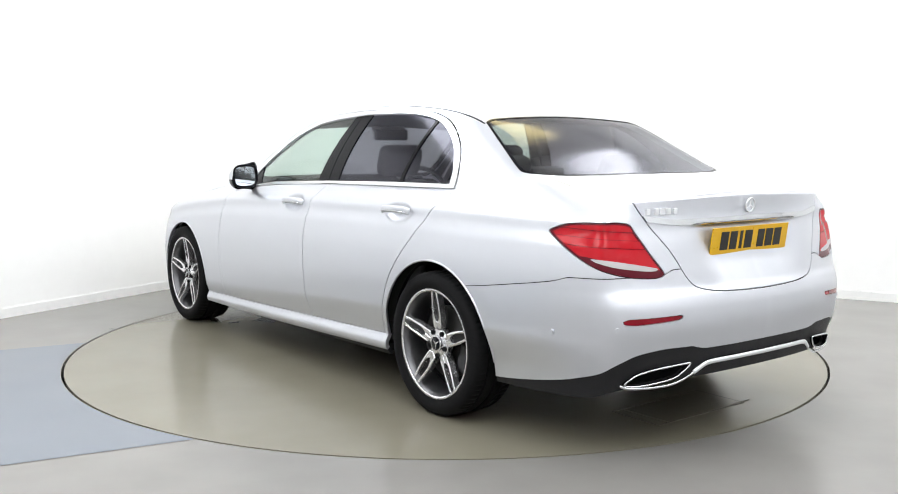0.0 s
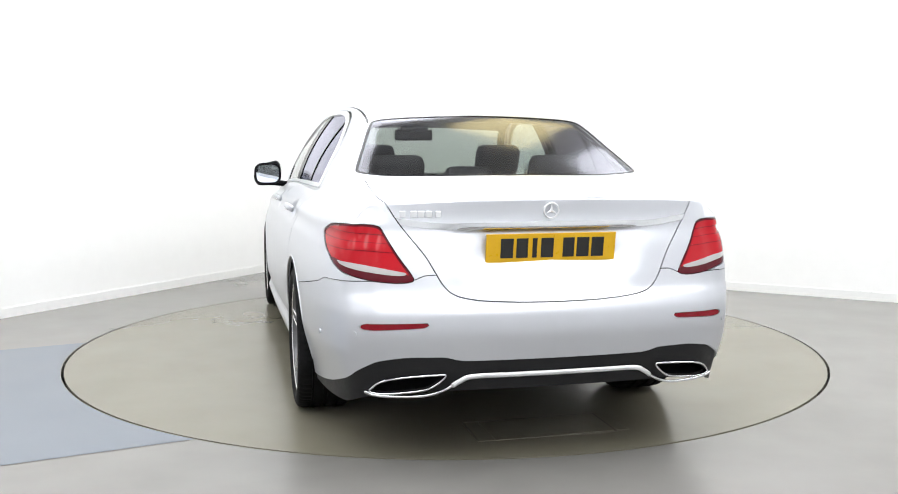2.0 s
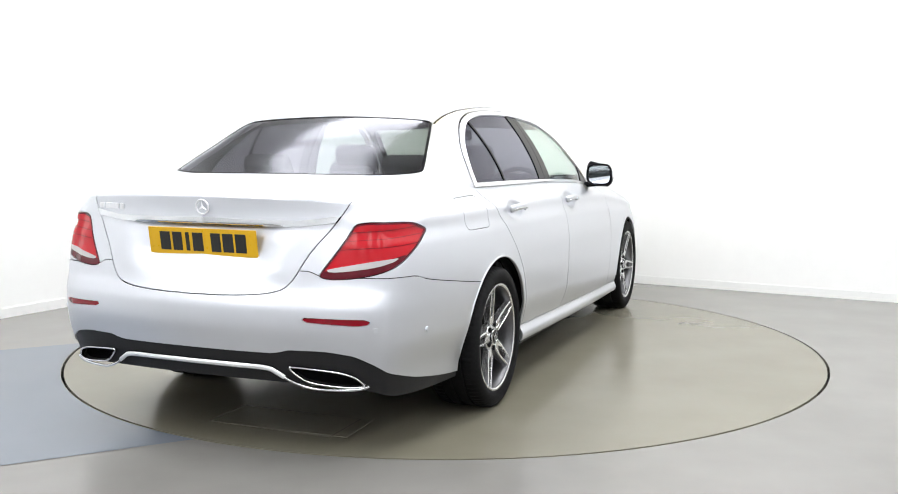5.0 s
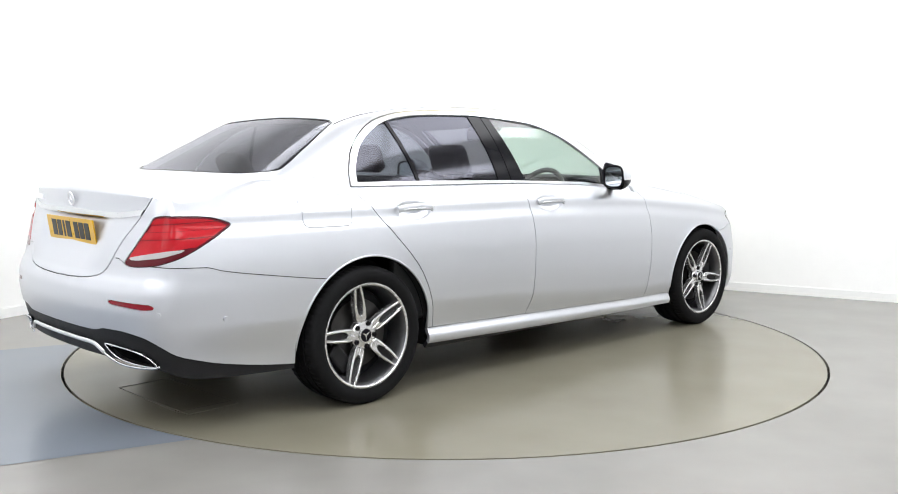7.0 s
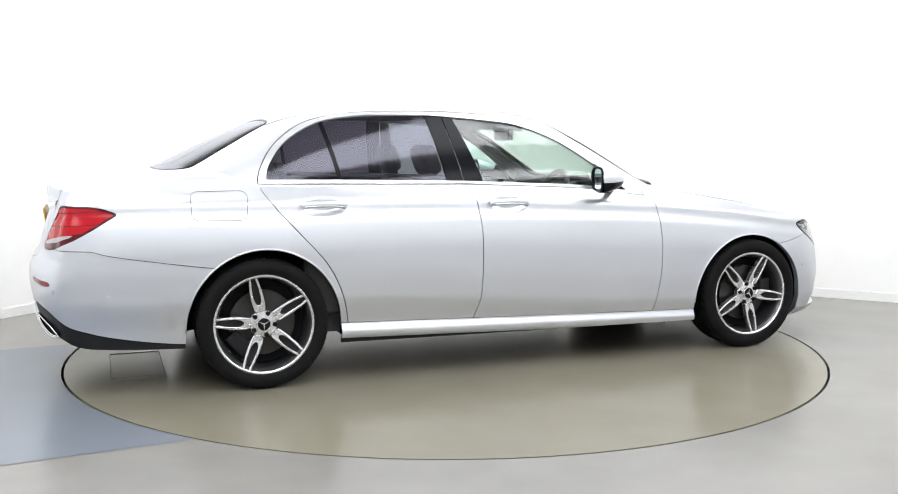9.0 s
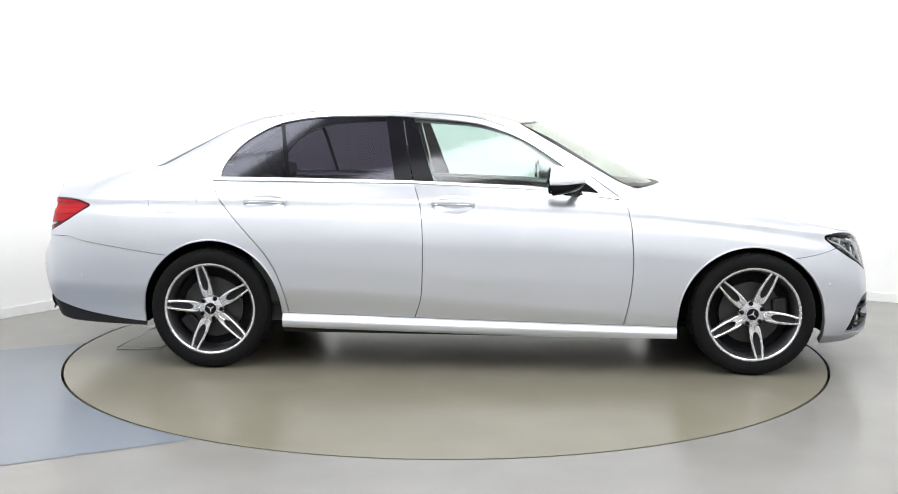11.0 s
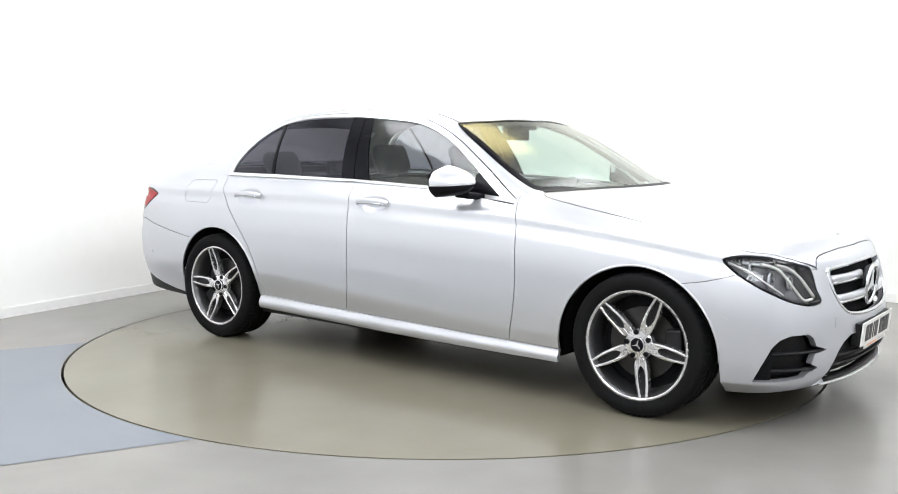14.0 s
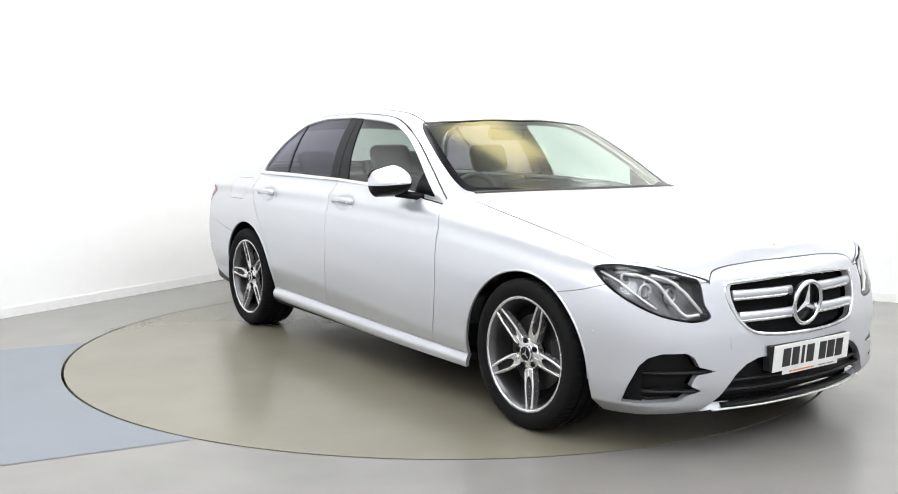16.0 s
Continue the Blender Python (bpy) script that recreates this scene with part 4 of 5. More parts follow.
def prism(bm, loop, y_of, depth):
    """A plate with the outline loop (radius along, across), its face at y_of(r)."""
    top = [bm.verts.new((r, y_of(r), c)) for r, c in loop]
    bot = [bm.verts.new((r, y_of(r) - depth, c)) for r, c in loop]
    for i in range(len(loop)):
        j = (i + 1) % len(loop)
        bm.faces.new((top[i], top[j], bot[j], bot[i]))
    bm.faces.new(top), bm.faces.new(bot[::-1])


def tyre_tread(w):
    """A tyre with three ring grooves and notched shoulder blocks."""
    side = [(0.250, 0.098), (0.255, 0.113), (0.270, 0.121), (0.288, 0.124), (0.305, 0.121)]
    crown = [(0.318, 0.115), (0.3265, 0.105), (0.3300, 0.085), (0.3308, 0.062), (0.322, 0.060), (0.322, 0.051), (0.3310, 0.049), (0.3310, 0.012), (0.322, 0.010)]
    half_ = side + crown
    prof = half_ + [(r, -y) for r, y in half_[::-1]]
    k, n = len(prof), 216
    V, F = [], []
    for i in range(n):
        a = 2 * math.pi * i / n
        for q, (r, y) in enumerate(prof):
            notch = 0.0035 if i % 3 == 0 and 6 <= min(q, k - 1 - q) <= 8 else 0.0
            V.append(((r - notch) * math.cos(a), y, (r - notch) * math.sin(a)))
        j = (i + 1) % n
        F += [(i * k + q, i * k + q + 1, j * k + q + 1, j * k + q) for q in range(k - 1)]
    ob = obj("tyre", V, F, RUBBER_M, w, "black rubber tyre with a grooved tread")
    bm = bmesh.new()
    bm.from_mesh(ob.data)
    bmesh.ops.recalc_face_normals(bm, faces=bm.faces)
    for e in bm.edges:
        if len(e.link_faces) == 2 and e.calc_face_angle(0) > 0.5:
            e.smooth = False
    bm.to_mesh(ob.data)
    bm.free()


def wheel(x, sg, phase):
    w = new("wheel")
    w.parent = car
    w["label"] = "five twin-spoke alloy wheel, machined faces"
    w.matrix_basis = pose(x, sg * 0.79, 0.331) @ (pose(0, 0, 0) if sg > 0 else pose(0, 0, 0, 0, 0, 180)) @ pose(0, 0, 0, 0, -phase if sg > 0 else -(180 - phase), 0)
    tyre_tread(w)
    lathe([(0.274, 0.1200), (0.276, 0.1218), (0.279, 0.1214), (0.281, 0.1205)], 72, RUBBER_M, "sidewall_band", w)
    lathe([(0.253, 0.100), (0.2545, 0.106), (0.251, 0.110), (0.240, 0.108), (0.232, 0.098), (0.226, 0.07), (0.222, 0.02), (0.218, -0.06), (0.235, -0.10), (0.246, -0.104)], 96, RIM_M, "rim", w, "silver alloy rim")
    lathe([(0.2545, 0.1070), (0.2520, 0.1120), (0.2455, 0.1120), (0.2405, 0.1085)], 96, ALLOY_M, "rim_lip", w, "bright machined rim lip")
    face = lambda r: 0.086 + 0.020 * ((r - 0.06) / 0.17) ** 1.5 if r > 0.06 else 0.086
    for k in range(5):
        a = 360 * k / 5
        turn = pose(0, 0, 0, 0, -a, 0)
        for q in (1, -1):
            bm = bmesh.new()
            prism(bm, [(r, q * c) for r, c in ((0.060, 0.002), (0.070, 0.026), (0.090, 0.030), (0.130, 0.0315), (0.180, 0.0295), (0.245, 0.0215), (0.245, 0.0095), (0.190, 0.0165), (0.145, 0.0195), (0.118, 0.0180), (0.103, 0.0105), (0.098, 0.0))], face, 0.030)
            bmesh.ops.bevel(bm, geom=[e for e in bm.edges if all(v.co.y > face(v.co.x) - 0.001 for v in e.verts)], offset=0.002, segments=1, affect="EDGES")
            part("spoke_blade", bm, ALLOY_M, w, "machined bright spoke blade").matrix_basis = turn
        bm = bmesh.new()
        prism(bm, [(0.07, 0.024), (0.15, 0.026), (0.236, 0.016), (0.236, -0.016), (0.15, -0.026), (0.07, -0.024)], lambda r: face(r) - 0.024, 0.016)
        part("spoke_back", bm, PLASTIC_M, w, "dark spoke pocket").matrix_basis = turn
    lathe([(0.0, 0.087), (0.030, 0.087), (0.040, 0.086), (0.064, 0.083), (0.070, 0.076), (0.072, 0.05), (0.0, 0.045)], 60, ALLOY_M, "hub", w, "bright hub")
    lathe([(0.0, 0.0955), (0.030, 0.0945), (0.036, 0.092), (0.037, 0.086)], 40, BLACK_M, "centre_cap", w, "black centre cap")
    lathe([(0.0365, 0.090), (0.0365, 0.0955), (0.0315, 0.0960), (0.0315, 0.092)], 40, ALLOY_M, "cap_ring", w)
    bm = bmesh.new()
    for k in range(3):
        prism_loop = [(0.0, 0.0045), (0.028, 0.0), (0.0, -0.0045)]
        vs = [bm.verts.new((r, 0.0965, c)) for r, c in prism_loop]
        vs2 = [bm.verts.new((r, 0.094, c)) for r, c in prism_loop]
        bm.faces.new(vs), bm.faces.new(vs2[::-1])
        for i in range(3):
            bm.faces.new((vs[i], vs[(i + 1) % 3], vs2[(i + 1) % 3], vs2[i]))
        bmesh.ops.rotate(bm, verts=vs + vs2, cent=(0, 0, 0), matrix=Matrix.Rotation(radians(120 * k + 90 + phase), 3, "Y"))
    part("cap_mark", bm, ALLOY_M, w)
    for k in range(5):
        a = radians(72 * k + 36)
        bm = bmesh.new()
        bmesh.ops.create_cone(bm, cap_ends=True, segments=10, radius1=0.0125, radius2=0.0115, depth=0.01, matrix=pose(0.057 * math.cos(a), 0.0865, 0.057 * math.sin(a), -90))
        part("bolt", bm, DARK_M, w, "dark wheel bolt")
    lathe([(0.06, 0.03), (0.165, 0.03), (0.166, 0.028), (0.166, 0.008), (0.06, 0.006)], 60, BRAKE_M, "brake_disc", w, "steel brake disc")
    lathe([(0.0, 0.005), (0.215, 0.0), (0.217, -0.05)], 40, DARK_M, "brake_shield", w)
    bm = bmesh.new()
    box(bm, (0.115, -0.03, -0.07), (0.195, 0.052, 0.07), 0.012, pose(0, 0, 0, 0, 20 + phase if x > 0 else 160 + phase, 0))
    part("brake_caliper", bm, PLASTIC_M, w, "grey brake caliper")
    return w


for x_, sg_, ph in ((1.470, -1, -8), (-1.470, -1, 31), (1.470, 1, 90), (-1.470, 1, 90)):
    wheel(x_, sg_, ph)

# rolled lips round the wheel arches
for A in (ARCH_F, ARCH_R):
    pts_ = np.array([p for p in A if p[1] > 0.27])
    flank_ = SHELL[0][(SHELL[0][:, 1] > 0.6) & (SHELL[0][:, 2] < 0.9)]
    lip = np.array([(px, flank_[np.argmin((flank_[:, 0] - px) ** 2 + (flank_[:, 2] - pz) ** 2), 1] - 0.002, pz) for px, pz in pts_])
    for _ in range(3):
        lip[1:-1, 1] = (lip[:-2, 1] + 2 * lip[1:-1, 1] + lip[2:, 1]) / 4
    for rt in (False, True):
        bar("arch_lip", lip, 0.0055, PAINT_M, car, "rolled silver wheel arch lip", 8, mirror=rt, up=(0, 1, 0))

# wheel housings and floor pan
for cx, cz, r in ((1.460, 0.300, 0.408), (-1.460, 0.312, 0.408)):
    for sg in (1, -1):
        a = np.linspace(-0.18, math.pi + 0.18, 36)
        V = [(cx + r * math.cos(t), sg * y, cz + r * math.sin(t)) for y in (0.50, 0.835) for t in a] + [(cx, sg * 0.50, cz)]
        F = [(i, i + 1, 37 + i, 36 + i) for i in range(35)] + [(i, i + 1, 72) for i in range(35)]
        obj("wheel_housing", V, F, DARK_M, car, "black wheel housing liner")
bm = bmesh.new()
box(bm, (-1.02, -0.80, 0.205), (1.03, 0.80, 0.24)), box(bm, (-2.20, -0.49, 0.25), (-1.02, 0.49, 0.29)), box(bm, (1.03, -0.49, 0.185), (2.12, 0.49, 0.22))
part("floor_pan", bm, DARK_M, car, "dark underbody panels")

# ---- door handles and mirrors ----
for (hx, hz), key in zip(HANDLES, ("r", "f")):
    for rt in (False, True):
        sg = -1 if rt else 1
        c = 0.896
        p = catmull([(hx - 0.112, c - 0.004, hz + 0.004), (hx - 0.08, c + 0.014, hz + 0.012), (hx, c + 0.021, hz + 0.014), (hx + 0.08, c + 0.014, hz + 0.010), (hx + 0.112, c - 0.004, hz + 0.002)], 6)
        bar("door_handle", p, 0.0165, PAINT_M, doors[key, rt], "silver door handle", 12, flat=0.5, mirror=rt)
        bar("handle_trim", p[3:-3] + (0, 0.0075, -0.008), 0.003, CHROME_M, doors[key, rt], "bright handle strip", 6, mirror=rt)


def mirror(rt):
    sg = -1 if rt else 1
    root = new("door_mirror")
    root.parent = car
    root["label"] = "silver door mirror with a black lower half"
    n, m = 36, 24
    for name, lo, hi, mat in (("cap", 0.50, 1.0, PAINT_M), ("indicator", 0.45, 0.50, CHROME_M), ("lower_shell", 0.0, 0.45, BLACK_M)):
        V, F = [], []
        vs = np.linspace(lo, hi, max(3, int(m * (hi - lo)) + 2))
        for v in vs:
            z = 0.963 + 0.150 * v
            prof = (1 - abs(2 * v - 1) ** 2.2) ** 0.62 if 0 < v < 1 else 0.02
            for i in range(n + 1):
                a = math.pi * i / n
                yy = 0.935 - 0.088 * math.cos(a) * (0.60 + 0.40 * prof)
                xx = 0.392 + 0.02 * (1 - v) + 0.185 * prof * max(0.0, math.sin(a)) ** 0.75 * (1.15 - 0.5 * (yy - 0.85) / 0.17) - 0.15 * (yy - 0.85)
                V.append((xx, sg * yy, z + 0.020 * v * (0.935 - yy) / 0.088))
        for j in range(len(vs) - 1):
            for i in range(n):
                q = (j * (n + 1) + i, j * (n + 1) + i + 1, (j + 1) * (n + 1) + i + 1, (j + 1) * (n + 1) + i)
                F.append(q if sg > 0 else q[::-1])
        obj(name, V, F, mat, root, {"cap": "silver mirror cap", "indicator": "clear indicator strip", "lower_shell": "gloss black lower shell"}[name])
    bm = bmesh.new()
    ring = []
    for i in range(32):
        a = 2 * math.pi * i / 32
        ring.append((0.934 + 0.080 * np.sign(math.cos(a)) * abs(math.cos(a)) ** 0.6, 1.040 + 0.064 * np.sign(math.sin(a)) * abs(math.sin(a)) ** 0.6))
    xq = lambda y, z: 0.400 - 0.15 * (y - 0.85)
    vs = [bm.verts.new((xq(y, z), sg * y, z)) for y, z in ring]
    bm.faces.new(vs)
    part("mirror_glass", bm, MIRROR_M, root, "mirror glass")
    bar("mirror_frame", [(xq(y, z) - 0.003, sg * y, z) for y, z in ring], 0.007, BLACK_M, root, "black mirror frame", 6, True, up=(1, 0, 0))
    bar("mirror_arm", [(0.555, sg * 0.785, 0.962), (0.53, sg * 0.82, 0.968), (0.49, sg * 0.87, 0.976), (0.46, sg * 0.91, 0.982)], 0.020, BLACK_M, root, "black mirror arm", 10, flat=0.9)


mirror(False), mirror(True)

# ---- headlamps ----
for rt in (False, True):
    head = emit("headlamp", offset(hl, 0.055), LAMP_IN_M, car, "clear headlamp with light guides", 0.0, right=rt)
    emit("cover", hl, LENS_M, head, "clear lamp cover", 0.0, right=rt).visible_shadow = False
    rimf = signed(HEADLAMP, wrap(hl))
    emit("lamp_frame", offset(clip(hl, -0.007 - rimf), -0.0005), BLACK_M, head, "black lamp edge", 0.055, right=rt)

    def on_lamp(pts, deep):
        out = []
        for s, z in catmull(pts, 6):
            i = np.argmin((hl[2] - s) ** 2 + (hl[0][:, 2] - z) ** 2)
            c_ = outline(s)
            out.append((hl[0][i] - hl[1][i] * deep) * (1, -1 if rt else 1, 1))
        out = np.array(out)
        for _ in range(4):
            out[1:-1] = (out[:-2] + out[1:-1] * 2 + out[2:]) / 4
        return out
    bar("light_guide", on_lamp([(5.25, 0.735), (5.36, 0.70), (5.44, 0.62), (5.50, 0.568), (5.57, 0.572)], 0.018), 0.0070, WHITELENS_M, head, "clear light guide")
    bar("light_guide", on_lamp([(5.33, 0.735), (5.44, 0.705), (5.52, 0.65), (5.585, 0.575)], 0.018), 0.0070, WHITELENS_M, head, "clear light guide")
    bar("light_guide", on_lamp([(5.10, 0.735), (5.20, 0.695), (5.30, 0.63), (5.36, 0.60)], 0.02), 0.005, WHITELENS_M, head, "clear light guide")
    for s, z, r in ((5.31, 0.668, 0.032), (5.44, 0.655, 0.028), (5.205, 0.715, 0.022)):
        i = np.argmin((hl[2] - s) ** 2 + (hl[0][:, 2] - z) ** 2)
        o = (hl[0][i] - hl[1][i] * 0.045) * (1, -1 if rt else 1, 1)
        axis = Matrix.Translation(o) @ Vector((1, 0, 0.05)).to_track_quat("Z", "Y").to_matrix().to_4x4()
        bm = bmesh.new()
        bmesh.ops.create_uvsphere(bm, u_segments=20, v_segments=10, radius=r * 0.8, matrix=axis @ Matrix.Diagonal((1, 1, 0.35, 1)))
        part("projector", bm, BULB_M, head, "dark glass projector lens", True)
        ring_ = [tuple(axis @ Vector((r * math.cos(q), r * math.sin(q), 0.004))) for q in np.linspace(0, 2 * math.pi, 28, endpoint=False)]
        bar("projector_ring", ring_, 0.0055, REFLECT_M, head, "bright projector ring", 8, True, up=(1, 0, 0))
    bar("reflector_edge", on_lamp([(5.16, 0.738), (5.25, 0.735), (5.38, 0.720), (5.50, 0.70)], 0.036), 0.009, REFLECT_M, head, "bright upper reflector", 8)

# ---- radiator grille ----
xg = lambda y, z: np.interp(np.abs(y), outline(np.linspace(LENGTH - 1.0, LENGTH, 80))[::-1, 1], outline(np.linspace(LENGTH - 1.0, LENGTH, 80))[::-1, 0]) - tuck_nose(z)
yy = lambda s: np.interp(s, np.linspace(0, LENGTH, 900), outline(np.linspace(0, LENGTH, 900))[:, 1])
half = catmull([(float(yy(s)), z) for s, z in [(6.157, 0.461), (6.015, 0.464), (5.88, 0.476), (5.815, 0.492), (5.765, 0.535), (5.735, 0.585), (5.722, 0.627), (5.724, 0.664), (5.75, 0.682), (5.976, 0.692), (6.157, 0.694)]], 6)
loop_ = np.concatenate([half, (half * (-1, 1))[::-1][1:-1]])
grille = new("radiator_grille")
grille.parent = car
grille["label"] = "chrome-framed radiator grille with twin louvres and a star"
bar("frame", np.column_stack([xg(loop_[:, 0], loop_[:, 1]) - 0.004, loop_]), 0.0095, CHROME_M, grille, "chrome grille frame", 8, True, up=(1, 0, 0))
for z0 in (0.634, 0.548):
    for sg in (1, -1):
        ys_ = np.linspace(0.07, 0.395 if z0 > 0.6 else 0.375, 10)
        for dz, rr, mt, nm in ((0.0, 0.020, PAINT_M, "louvre"), (-0.016, 0.0065, CHROME_M, "louvre_trim")):
            bar(nm, np.column_stack([xg(ys_, z0) - (0.014 if dz == 0 else 0.004), ys_ * sg, np.full(10, z0 + dz)]), rr, mt, grille, "silver louvre" if dz == 0 else "chrome louvre edge", 10, flat=0.75)


def star(name, centre, r, thick, mat, parent, tilt=0.0, face=1):
    root = new(name)
    root.parent = parent
    root["label"] = "bright ring with three points"
    root.matrix_basis = pose(*centre, 0, tilt, 0)
    a = np.linspace(0, 2 * math.pi, 48, endpoint=False)
    bar("ring", np.column_stack([0 * a, r * np.cos(a), r * np.sin(a)]), thick, mat, root, "", 8, True, up=(1, 0, 0))
    for k in range(3):
        t = math.pi / 2 + 2 * math.pi * k / 3
        d, q = np.array((0, math.cos(t), math.sin(t))), np.array((0, -math.sin(t), math.cos(t)))
        w = r * 0.19
        V = [d * r * 0.98, q * w + d * w * 0.4, -q * w + d * w * 0.4, -d * w * 0.9, np.array((thick * 1.1 * face, 0, 0))]
        V = [tuple(v) for v in V]
        F = [(0, 1, 4), (1, 3, 4), (3, 2, 4), (2, 0, 4), (0, 2, 3, 1)]
        obj("point", V, F, mat, root, "", False)
    return root


st = star("emblem", (float(xg(0, 0.578)) + 0.004, 0, 0.578), 0.089, 0.0105, CHROME_M, car, 6)
bm = bmesh.new()
bmesh.ops.create_cone(bm, cap_ends=True, segments=40, radius1=0.09, radius2=0.09, depth=0.008, matrix=pose(-0.018, 0, 0, 0, 90))
part("emblem_backing", bm, BLACK_M, st, "black emblem backing")
star("boot_emblem", (-2.488, 0, 0.982), 0.029, 0.0035, SATIN_M, car, -8, -1)
bm = bmesh.new()
bmesh.ops.create_cone(bm, cap_ends=True, segments=20, radius1=0.018, radius2=0.015, depth=0.006, matrix=pose(2.07, 0, float(deck(2.07, 0)) + 0.002, 0, 20))
part("bonnet_badge", bm, CHROME_M, bonnet, "small bright round badge")
for i, (y0, w) in enumerate(((0.565, 0.022), (0.525, 0.024), (0.497, 0.024), (0.469, 0.024), (0.435, 0.020))):
    bm = bmesh.new()
    x0 = float(bump_x(y0, 0.972))
    box(bm, (x0 - 0.006, y0 - w / 2, 0.960), (x0 + 0.006, y0 + w / 2, 0.984), 0.002)
    part("boot_lettering", bm, SATIN_M, boot, "chrome lettering bar")

# lower intake: fins and lip
for z0, z1 in ((0.300, 0.306), (0.262, 0.267)):
    ys_ = np.linspace(-0.52, 0.52, 24)
    bar("intake_fin", np.column_stack([xg(ys_, z0) - 0.022, ys_, np.full(24, z0)]), 0.006, PLASTIC_M, front_bumper, "black intake fin", 6, flat=2.0)
ys_ = np.linspace(-0.44, 0.44, 32)
bar("intake_floor", np.column_stack([xg(ys_, 0.19) - 0.036, ys_, 0.191 + 0.0 * ys_]), 0.011, PLASTIC_M, front_bumper, "black intake floor", 8, flat=2.8)
ys_ = np.linspace(-0.50, 0.50, 30)
bar("lower_lip", np.column_stack([xg(ys_, 0.185) + 0.003, ys_, 0.181 + 0.0 * ys_]), 0.0045, SATIN_M, front_bumper, "bright lower lip", 8)
for sg in (1, -1):
    for z0, s0, s1 in ((0.345, 5.27, 5.61), (0.272, 5.24, 5.545)):
        ss = np.linspace(s0, s1, 14)
        c_ = outline(ss)
        t_ = np.gradient(c_, axis=0)
        t_ /= np.linalg.norm(t_, axis=1)[:, None]
        nn = np.column_stack([-t_[:, 1], t_[:, 0]])
        d_ = np.interp(ss, [s0, s1], [0.055, 0.034])
        p = np.column_stack([c_ - nn * d_[:, None], np.full(14, z0)])
        bar("intake_fin", p * (1, sg, 1), 0.006, PLASTIC_M, front_bumper, "black intake fin", 6, flat=2.6)

# parking sensors
S_SENSOR = float(_l[np.argmin(np.abs(_c[:, 0] - 1.869) + (_c[:, 1] < 0.5))])
for s0, z0 in ((0.785, 0.530), (1.06, 0.50), (S_SENSOR, 0.492)):
    c_, c2 = outline(s0), outline(s0 + 0.01)
    t_ = (c2 - c_) / np.linalg.norm(c2 - c_)
    for sg in (1, -1):
        bm = bmesh.new()
        n_ = Vector((-t_[1], t_[0] * sg, 0))
        d_ = 0.004
        bmesh.ops.create_cone(bm, cap_ends=True, segments=16, radius1=0.011, radius2=0.010, depth=0.012, matrix=Matrix.Translation((c_[0] - n_.x * d_, c_[1] * sg - n_.y * d_, z0)) @ n_.to_track_quat("Z", "Y").to_matrix().to_4x4())
        part("parking_sensor", bm, PAINT_M, bumper if s0 < 3 else front_bumper, "round silver parking sensor")

# ---- number plates, lettering as bars ----


def number_plate(root, mat, m, face):
    bm = bmesh.new()
    box(bm, (-0.26, -0.003, -0.0555), (0.26, 0.003, 0.0555), 0.002, m)
    pl = part("number_plate", bm, mat, root, "yellow rear number plate" if mat is YELLOW_M else "white front number plate")
    for cx, w in ((-0.178, 0.050), (-0.118, 0.046), (-0.068, 0.018), (-0.018, 0.050), (0.068, 0.046), (0.126, 0.050), (0.186, 0.050)):
        bm = bmesh.new()
        box(bm, (cx - w / 2, -0.0045, -0.038), (cx + w / 2, -0.002, 0.038), 0, m)
        part("character_bar", bm, INK_M, pl)
    bm = bmesh.new()
    box(bm, (-0.19, -0.002, -0.073), (0.19, 0.002, -0.052), 0, m)
    tag = part("plate_strip", bm, WHITE_M, pl, "white strip below the plate")
    for a, b, mt in ((-0.15, 0.02, ORANGE_M), (0.05, 0.10, GREY_M), (0.11, 0.16, GREY_M)):
        bm = bmesh.new()
        box(bm, (a, -0.0035, -0.066), (b, -0.001, -0.061), 0, m)
        part("strip_bar", bm, mt, pl)


number_plate(car, YELLOW_M, pose(-2.493, 0, 0.842, 8, 0, -90), 1)
number_plate(car, WHITE_M, pose(2.272, 0, 0.374, 5, 0, 90), 1)
bm = bmesh.new()
box(bm, (2.225, -0.268, 0.322), (2.264, 0.268, 0.428), 0.006)
part("plate_holder", bm, PLASTIC_M, front_bumper, "black plate holder")

# ---- interior ----


def seat(x, y, wide, back_z, head, tilt=18, name="seat"):
    root = new(name)
    root.parent = car
    root["label"] = "black leather seat"
    bm = bmesh.new()
    box(bm, (x - 0.28, y - wide / 2, 0.36), (x + 0.24, y + wide / 2, 0.54), 0.05)
    part("cushion", bm, LEATHER_M, root, "", True)
    m = pose(x - 0.22, y, 0.48, 0, -tilt, 0)
    bm = bmesh.new()
    box(bm, (-0.07, -wide / 2, 0), (0.07, wide / 2, back_z), 0.055, m)
    part("backrest", bm, LEATHER_M, root, "", True)
    for dy in head:
        bm = bmesh.new()
        box(bm, (-0.05, dy - 0.135, back_z + 0.03), (0.05, dy + 0.135, back_z + 0.215), 0.045, m)
        part("headrest", bm, LEATHER_M, root, "", True)


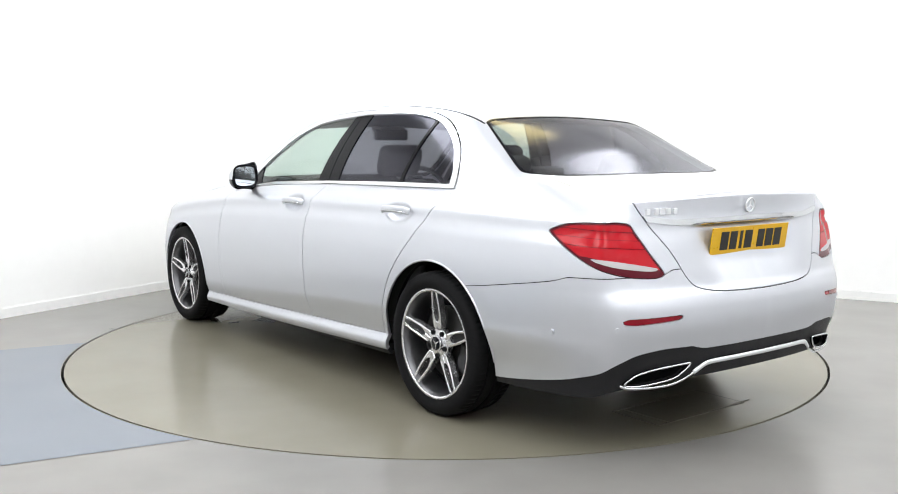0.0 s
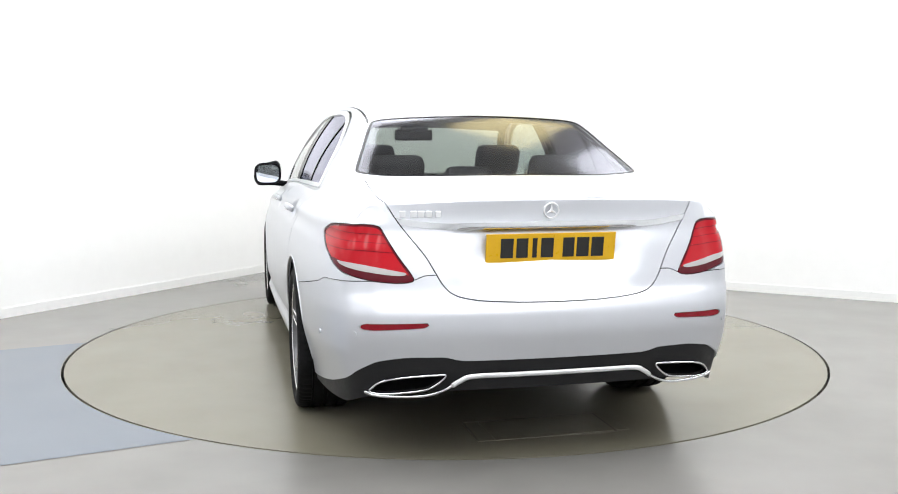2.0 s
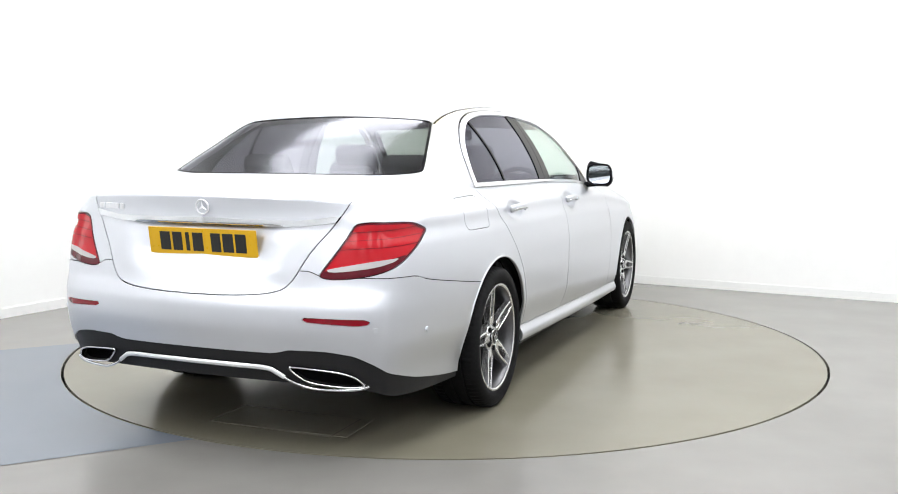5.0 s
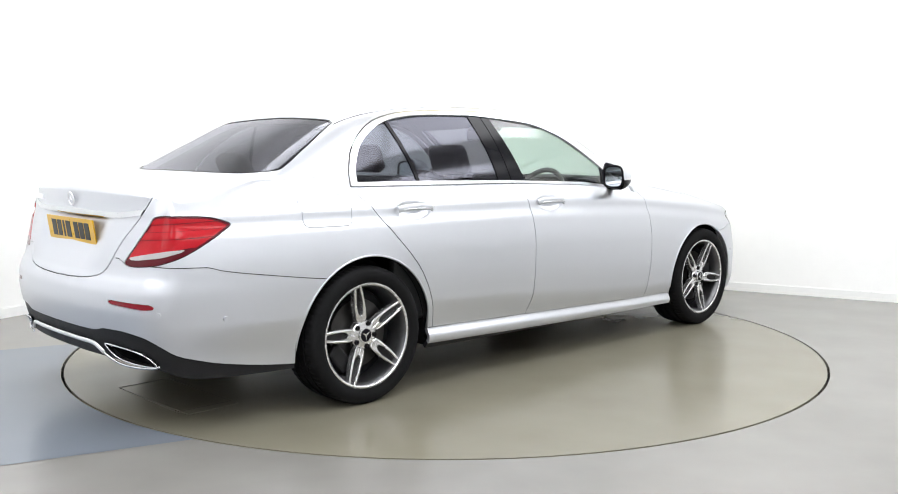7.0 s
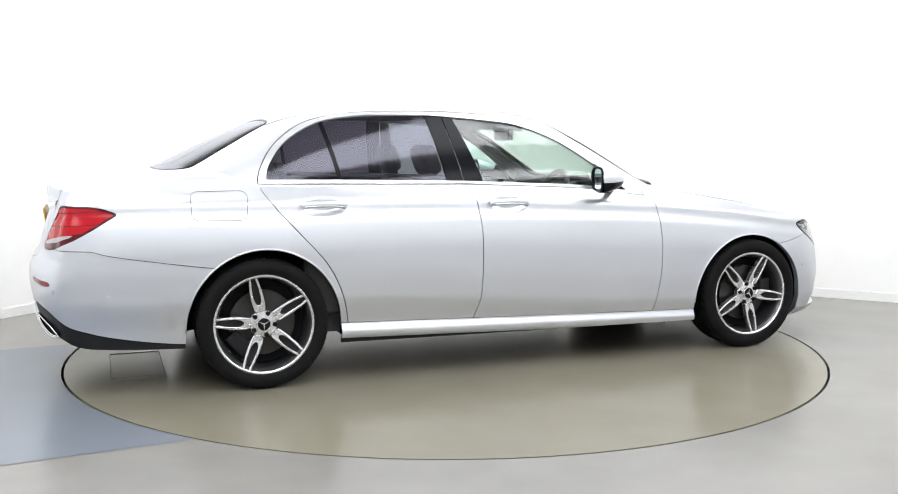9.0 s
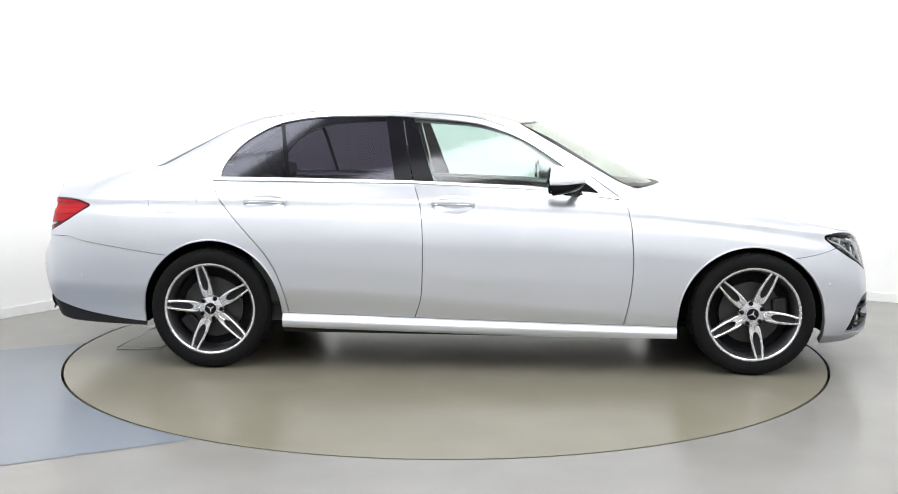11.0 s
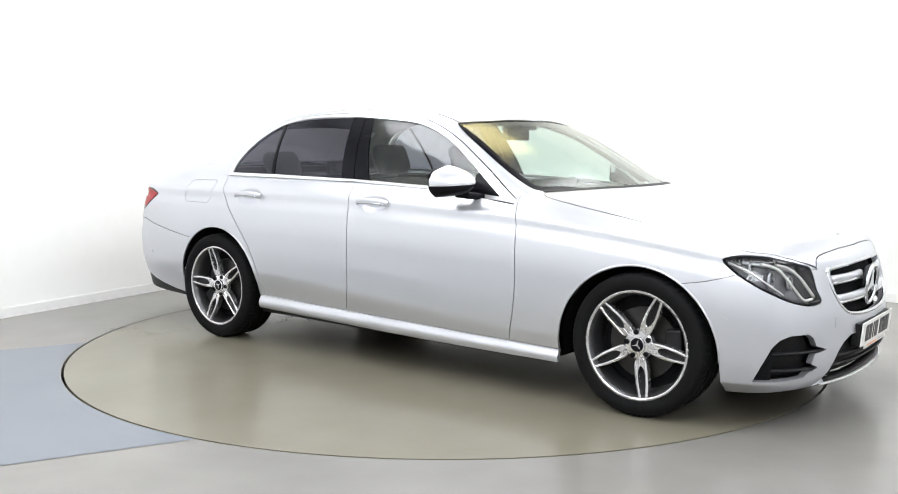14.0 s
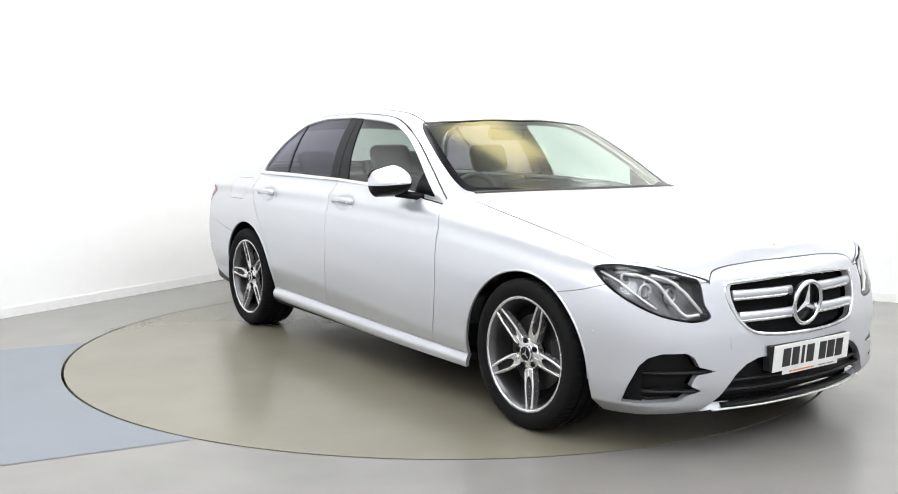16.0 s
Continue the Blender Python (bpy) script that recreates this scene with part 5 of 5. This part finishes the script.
for sg in (1, -1):
    seat(0.02, sg * 0.38, 0.50, 0.58, (0.0,), 20)
seat(-0.86, 0, 1.30, 0.56, (-0.40, 0.40), 26, "rear_seat")
bm = bmesh.new()
box(bm, (-1.05, -0.12, 1.02), (-0.97, 0.12, 1.12), 0.03, pose(-0.22, 0, 0.0))
part("middle_headrest", bm, LEATHER_M, car, "black leather headrest")
bm = bmesh.new()
box(bm, (-1.86, -0.60, 0.985), (-1.22, 0.60, 1.02), 0.01)
part("parcel_shelf", bm, DASH_M, car, "dark parcel shelf")
bm = bmesh.new()
box(bm, (0.42, -0.70, 0.60), (0.98, 0.70, 0.955), 0.05)
part("dashboard", bm, DASH_M, car, "dark dashboard", True)
bm = bmesh.new()
box(bm, (0.44, -0.20, 0.93), (0.47, 0.30, 1.035), 0.01)
part("display", bm, BLACK_M, car, "black display panel")
bm = bmesh.new()
box(bm, (-1.2, -0.78, 0.25), (0.9, 0.78, 0.36)), box(bm, (-0.3, -0.12, 0.36), (0.45, 0.12, 0.62), 0.03)
part("cabin_floor", bm, DASH_M, car, "dark carpet and centre console")
a = np.linspace(0, 2 * math.pi, 36, endpoint=False)
wm = pose(0.36, -0.38, 0.90, 0, -66, 0)
wheel_ring = [tuple(wm @ Vector((0.185 * math.cos(t), 0.185 * math.sin(t), 0))) for t in a]
sw = bar("steering_wheel", wheel_ring, 0.016, LEATHER_M, car, "black leather steering wheel", 10, True, up=(1, 0, 0))
bm = bmesh.new()
box(bm, (-0.06, -0.08, -0.02), (0.06, 0.08, 0.025), 0.015, wm), box(bm, (-0.02, -0.18, -0.008), (0.02, 0.18, 0.008), 0, wm), box(bm, (-0.18, -0.02, -0.008), (0, 0.02, 0.008), 0, wm)
part("hub", bm, DASH_M, sw, "dark steering wheel boss")
bm = bmesh.new()
box(bm, (0.20, -0.125, 1.255), (0.235, 0.125, 1.325), 0.012)
part("interior_mirror", bm, BLACK_M, car, "black interior mirror")
bm = bmesh.new()
box(bm, (0.18, -0.09, 1.315), (0.31, 0.09, 1.345), 0.01)
part("camera_housing", bm, DASH_M, car, "dark sensor housing behind the windscreen")
for sg in (1, -1):
    bm = bmesh.new()
    box(bm, (-1.25, sg * 0.80 - 0.03, 0.35), (0.75, sg * 0.80 + 0.015, 0.935), 0.02)
    part("door_lining", bm, DASH_M, car, "dark door lining")
ys_ = np.linspace(-0.70, 0.70, 25)
xc = np.interp(np.abs(ys_), [0, 0.22, 0.44, 0.60, 0.70], [1.052, 1.035, 0.97, 0.905, 0.845])
bar("cowl", np.column_stack([xc + 0.005, ys_, np.array([float(deck(a_, b_)) for a_, b_ in zip(xc, ys_)]) - 0.012]), 0.02, PLASTIC_M, car, "black windscreen cowl", 8, flat=1.6)

# ---- turntable hatch ----
bm = bmesh.new()
box(bm, (-1.98, -0.29, 0.0), (-1.715, 0.32, 0.003), 0.001, pose(0, 0, 0, 0, 0, 2))
part("hatch", bm, HATCH_M, turntable, "flush service hatch")
for a_, b_ in (((-1.985, -0.295), (-1.71, -0.287)), ((-1.985, 0.322), (-1.71, 0.327)), ((-1.987, -0.295), (-1.983, 0.325)), ((-1.712, -0.295), (-1.708, 0.325))):
    bm = bmesh.new()
    box(bm, (min(a_[0], b_[0]), min(a_[1], b_[1]), 0), (max(a_[0], b_[0]), max(a_[1], b_[1]), 0.0035))
    part("hatch_joint", bm, JOINT_M, turntable)


def motions():
    walk(car, [(t, pose(0, 0, 0, 0, 0, a + 90) @ pose(*CAR_OFFSET, 0)) for t, a in HEADING])
    walk(turntable, [(t, pose(0, 0, 0, 0, 0, a + 90)) for t, a in HEADING])


motions()
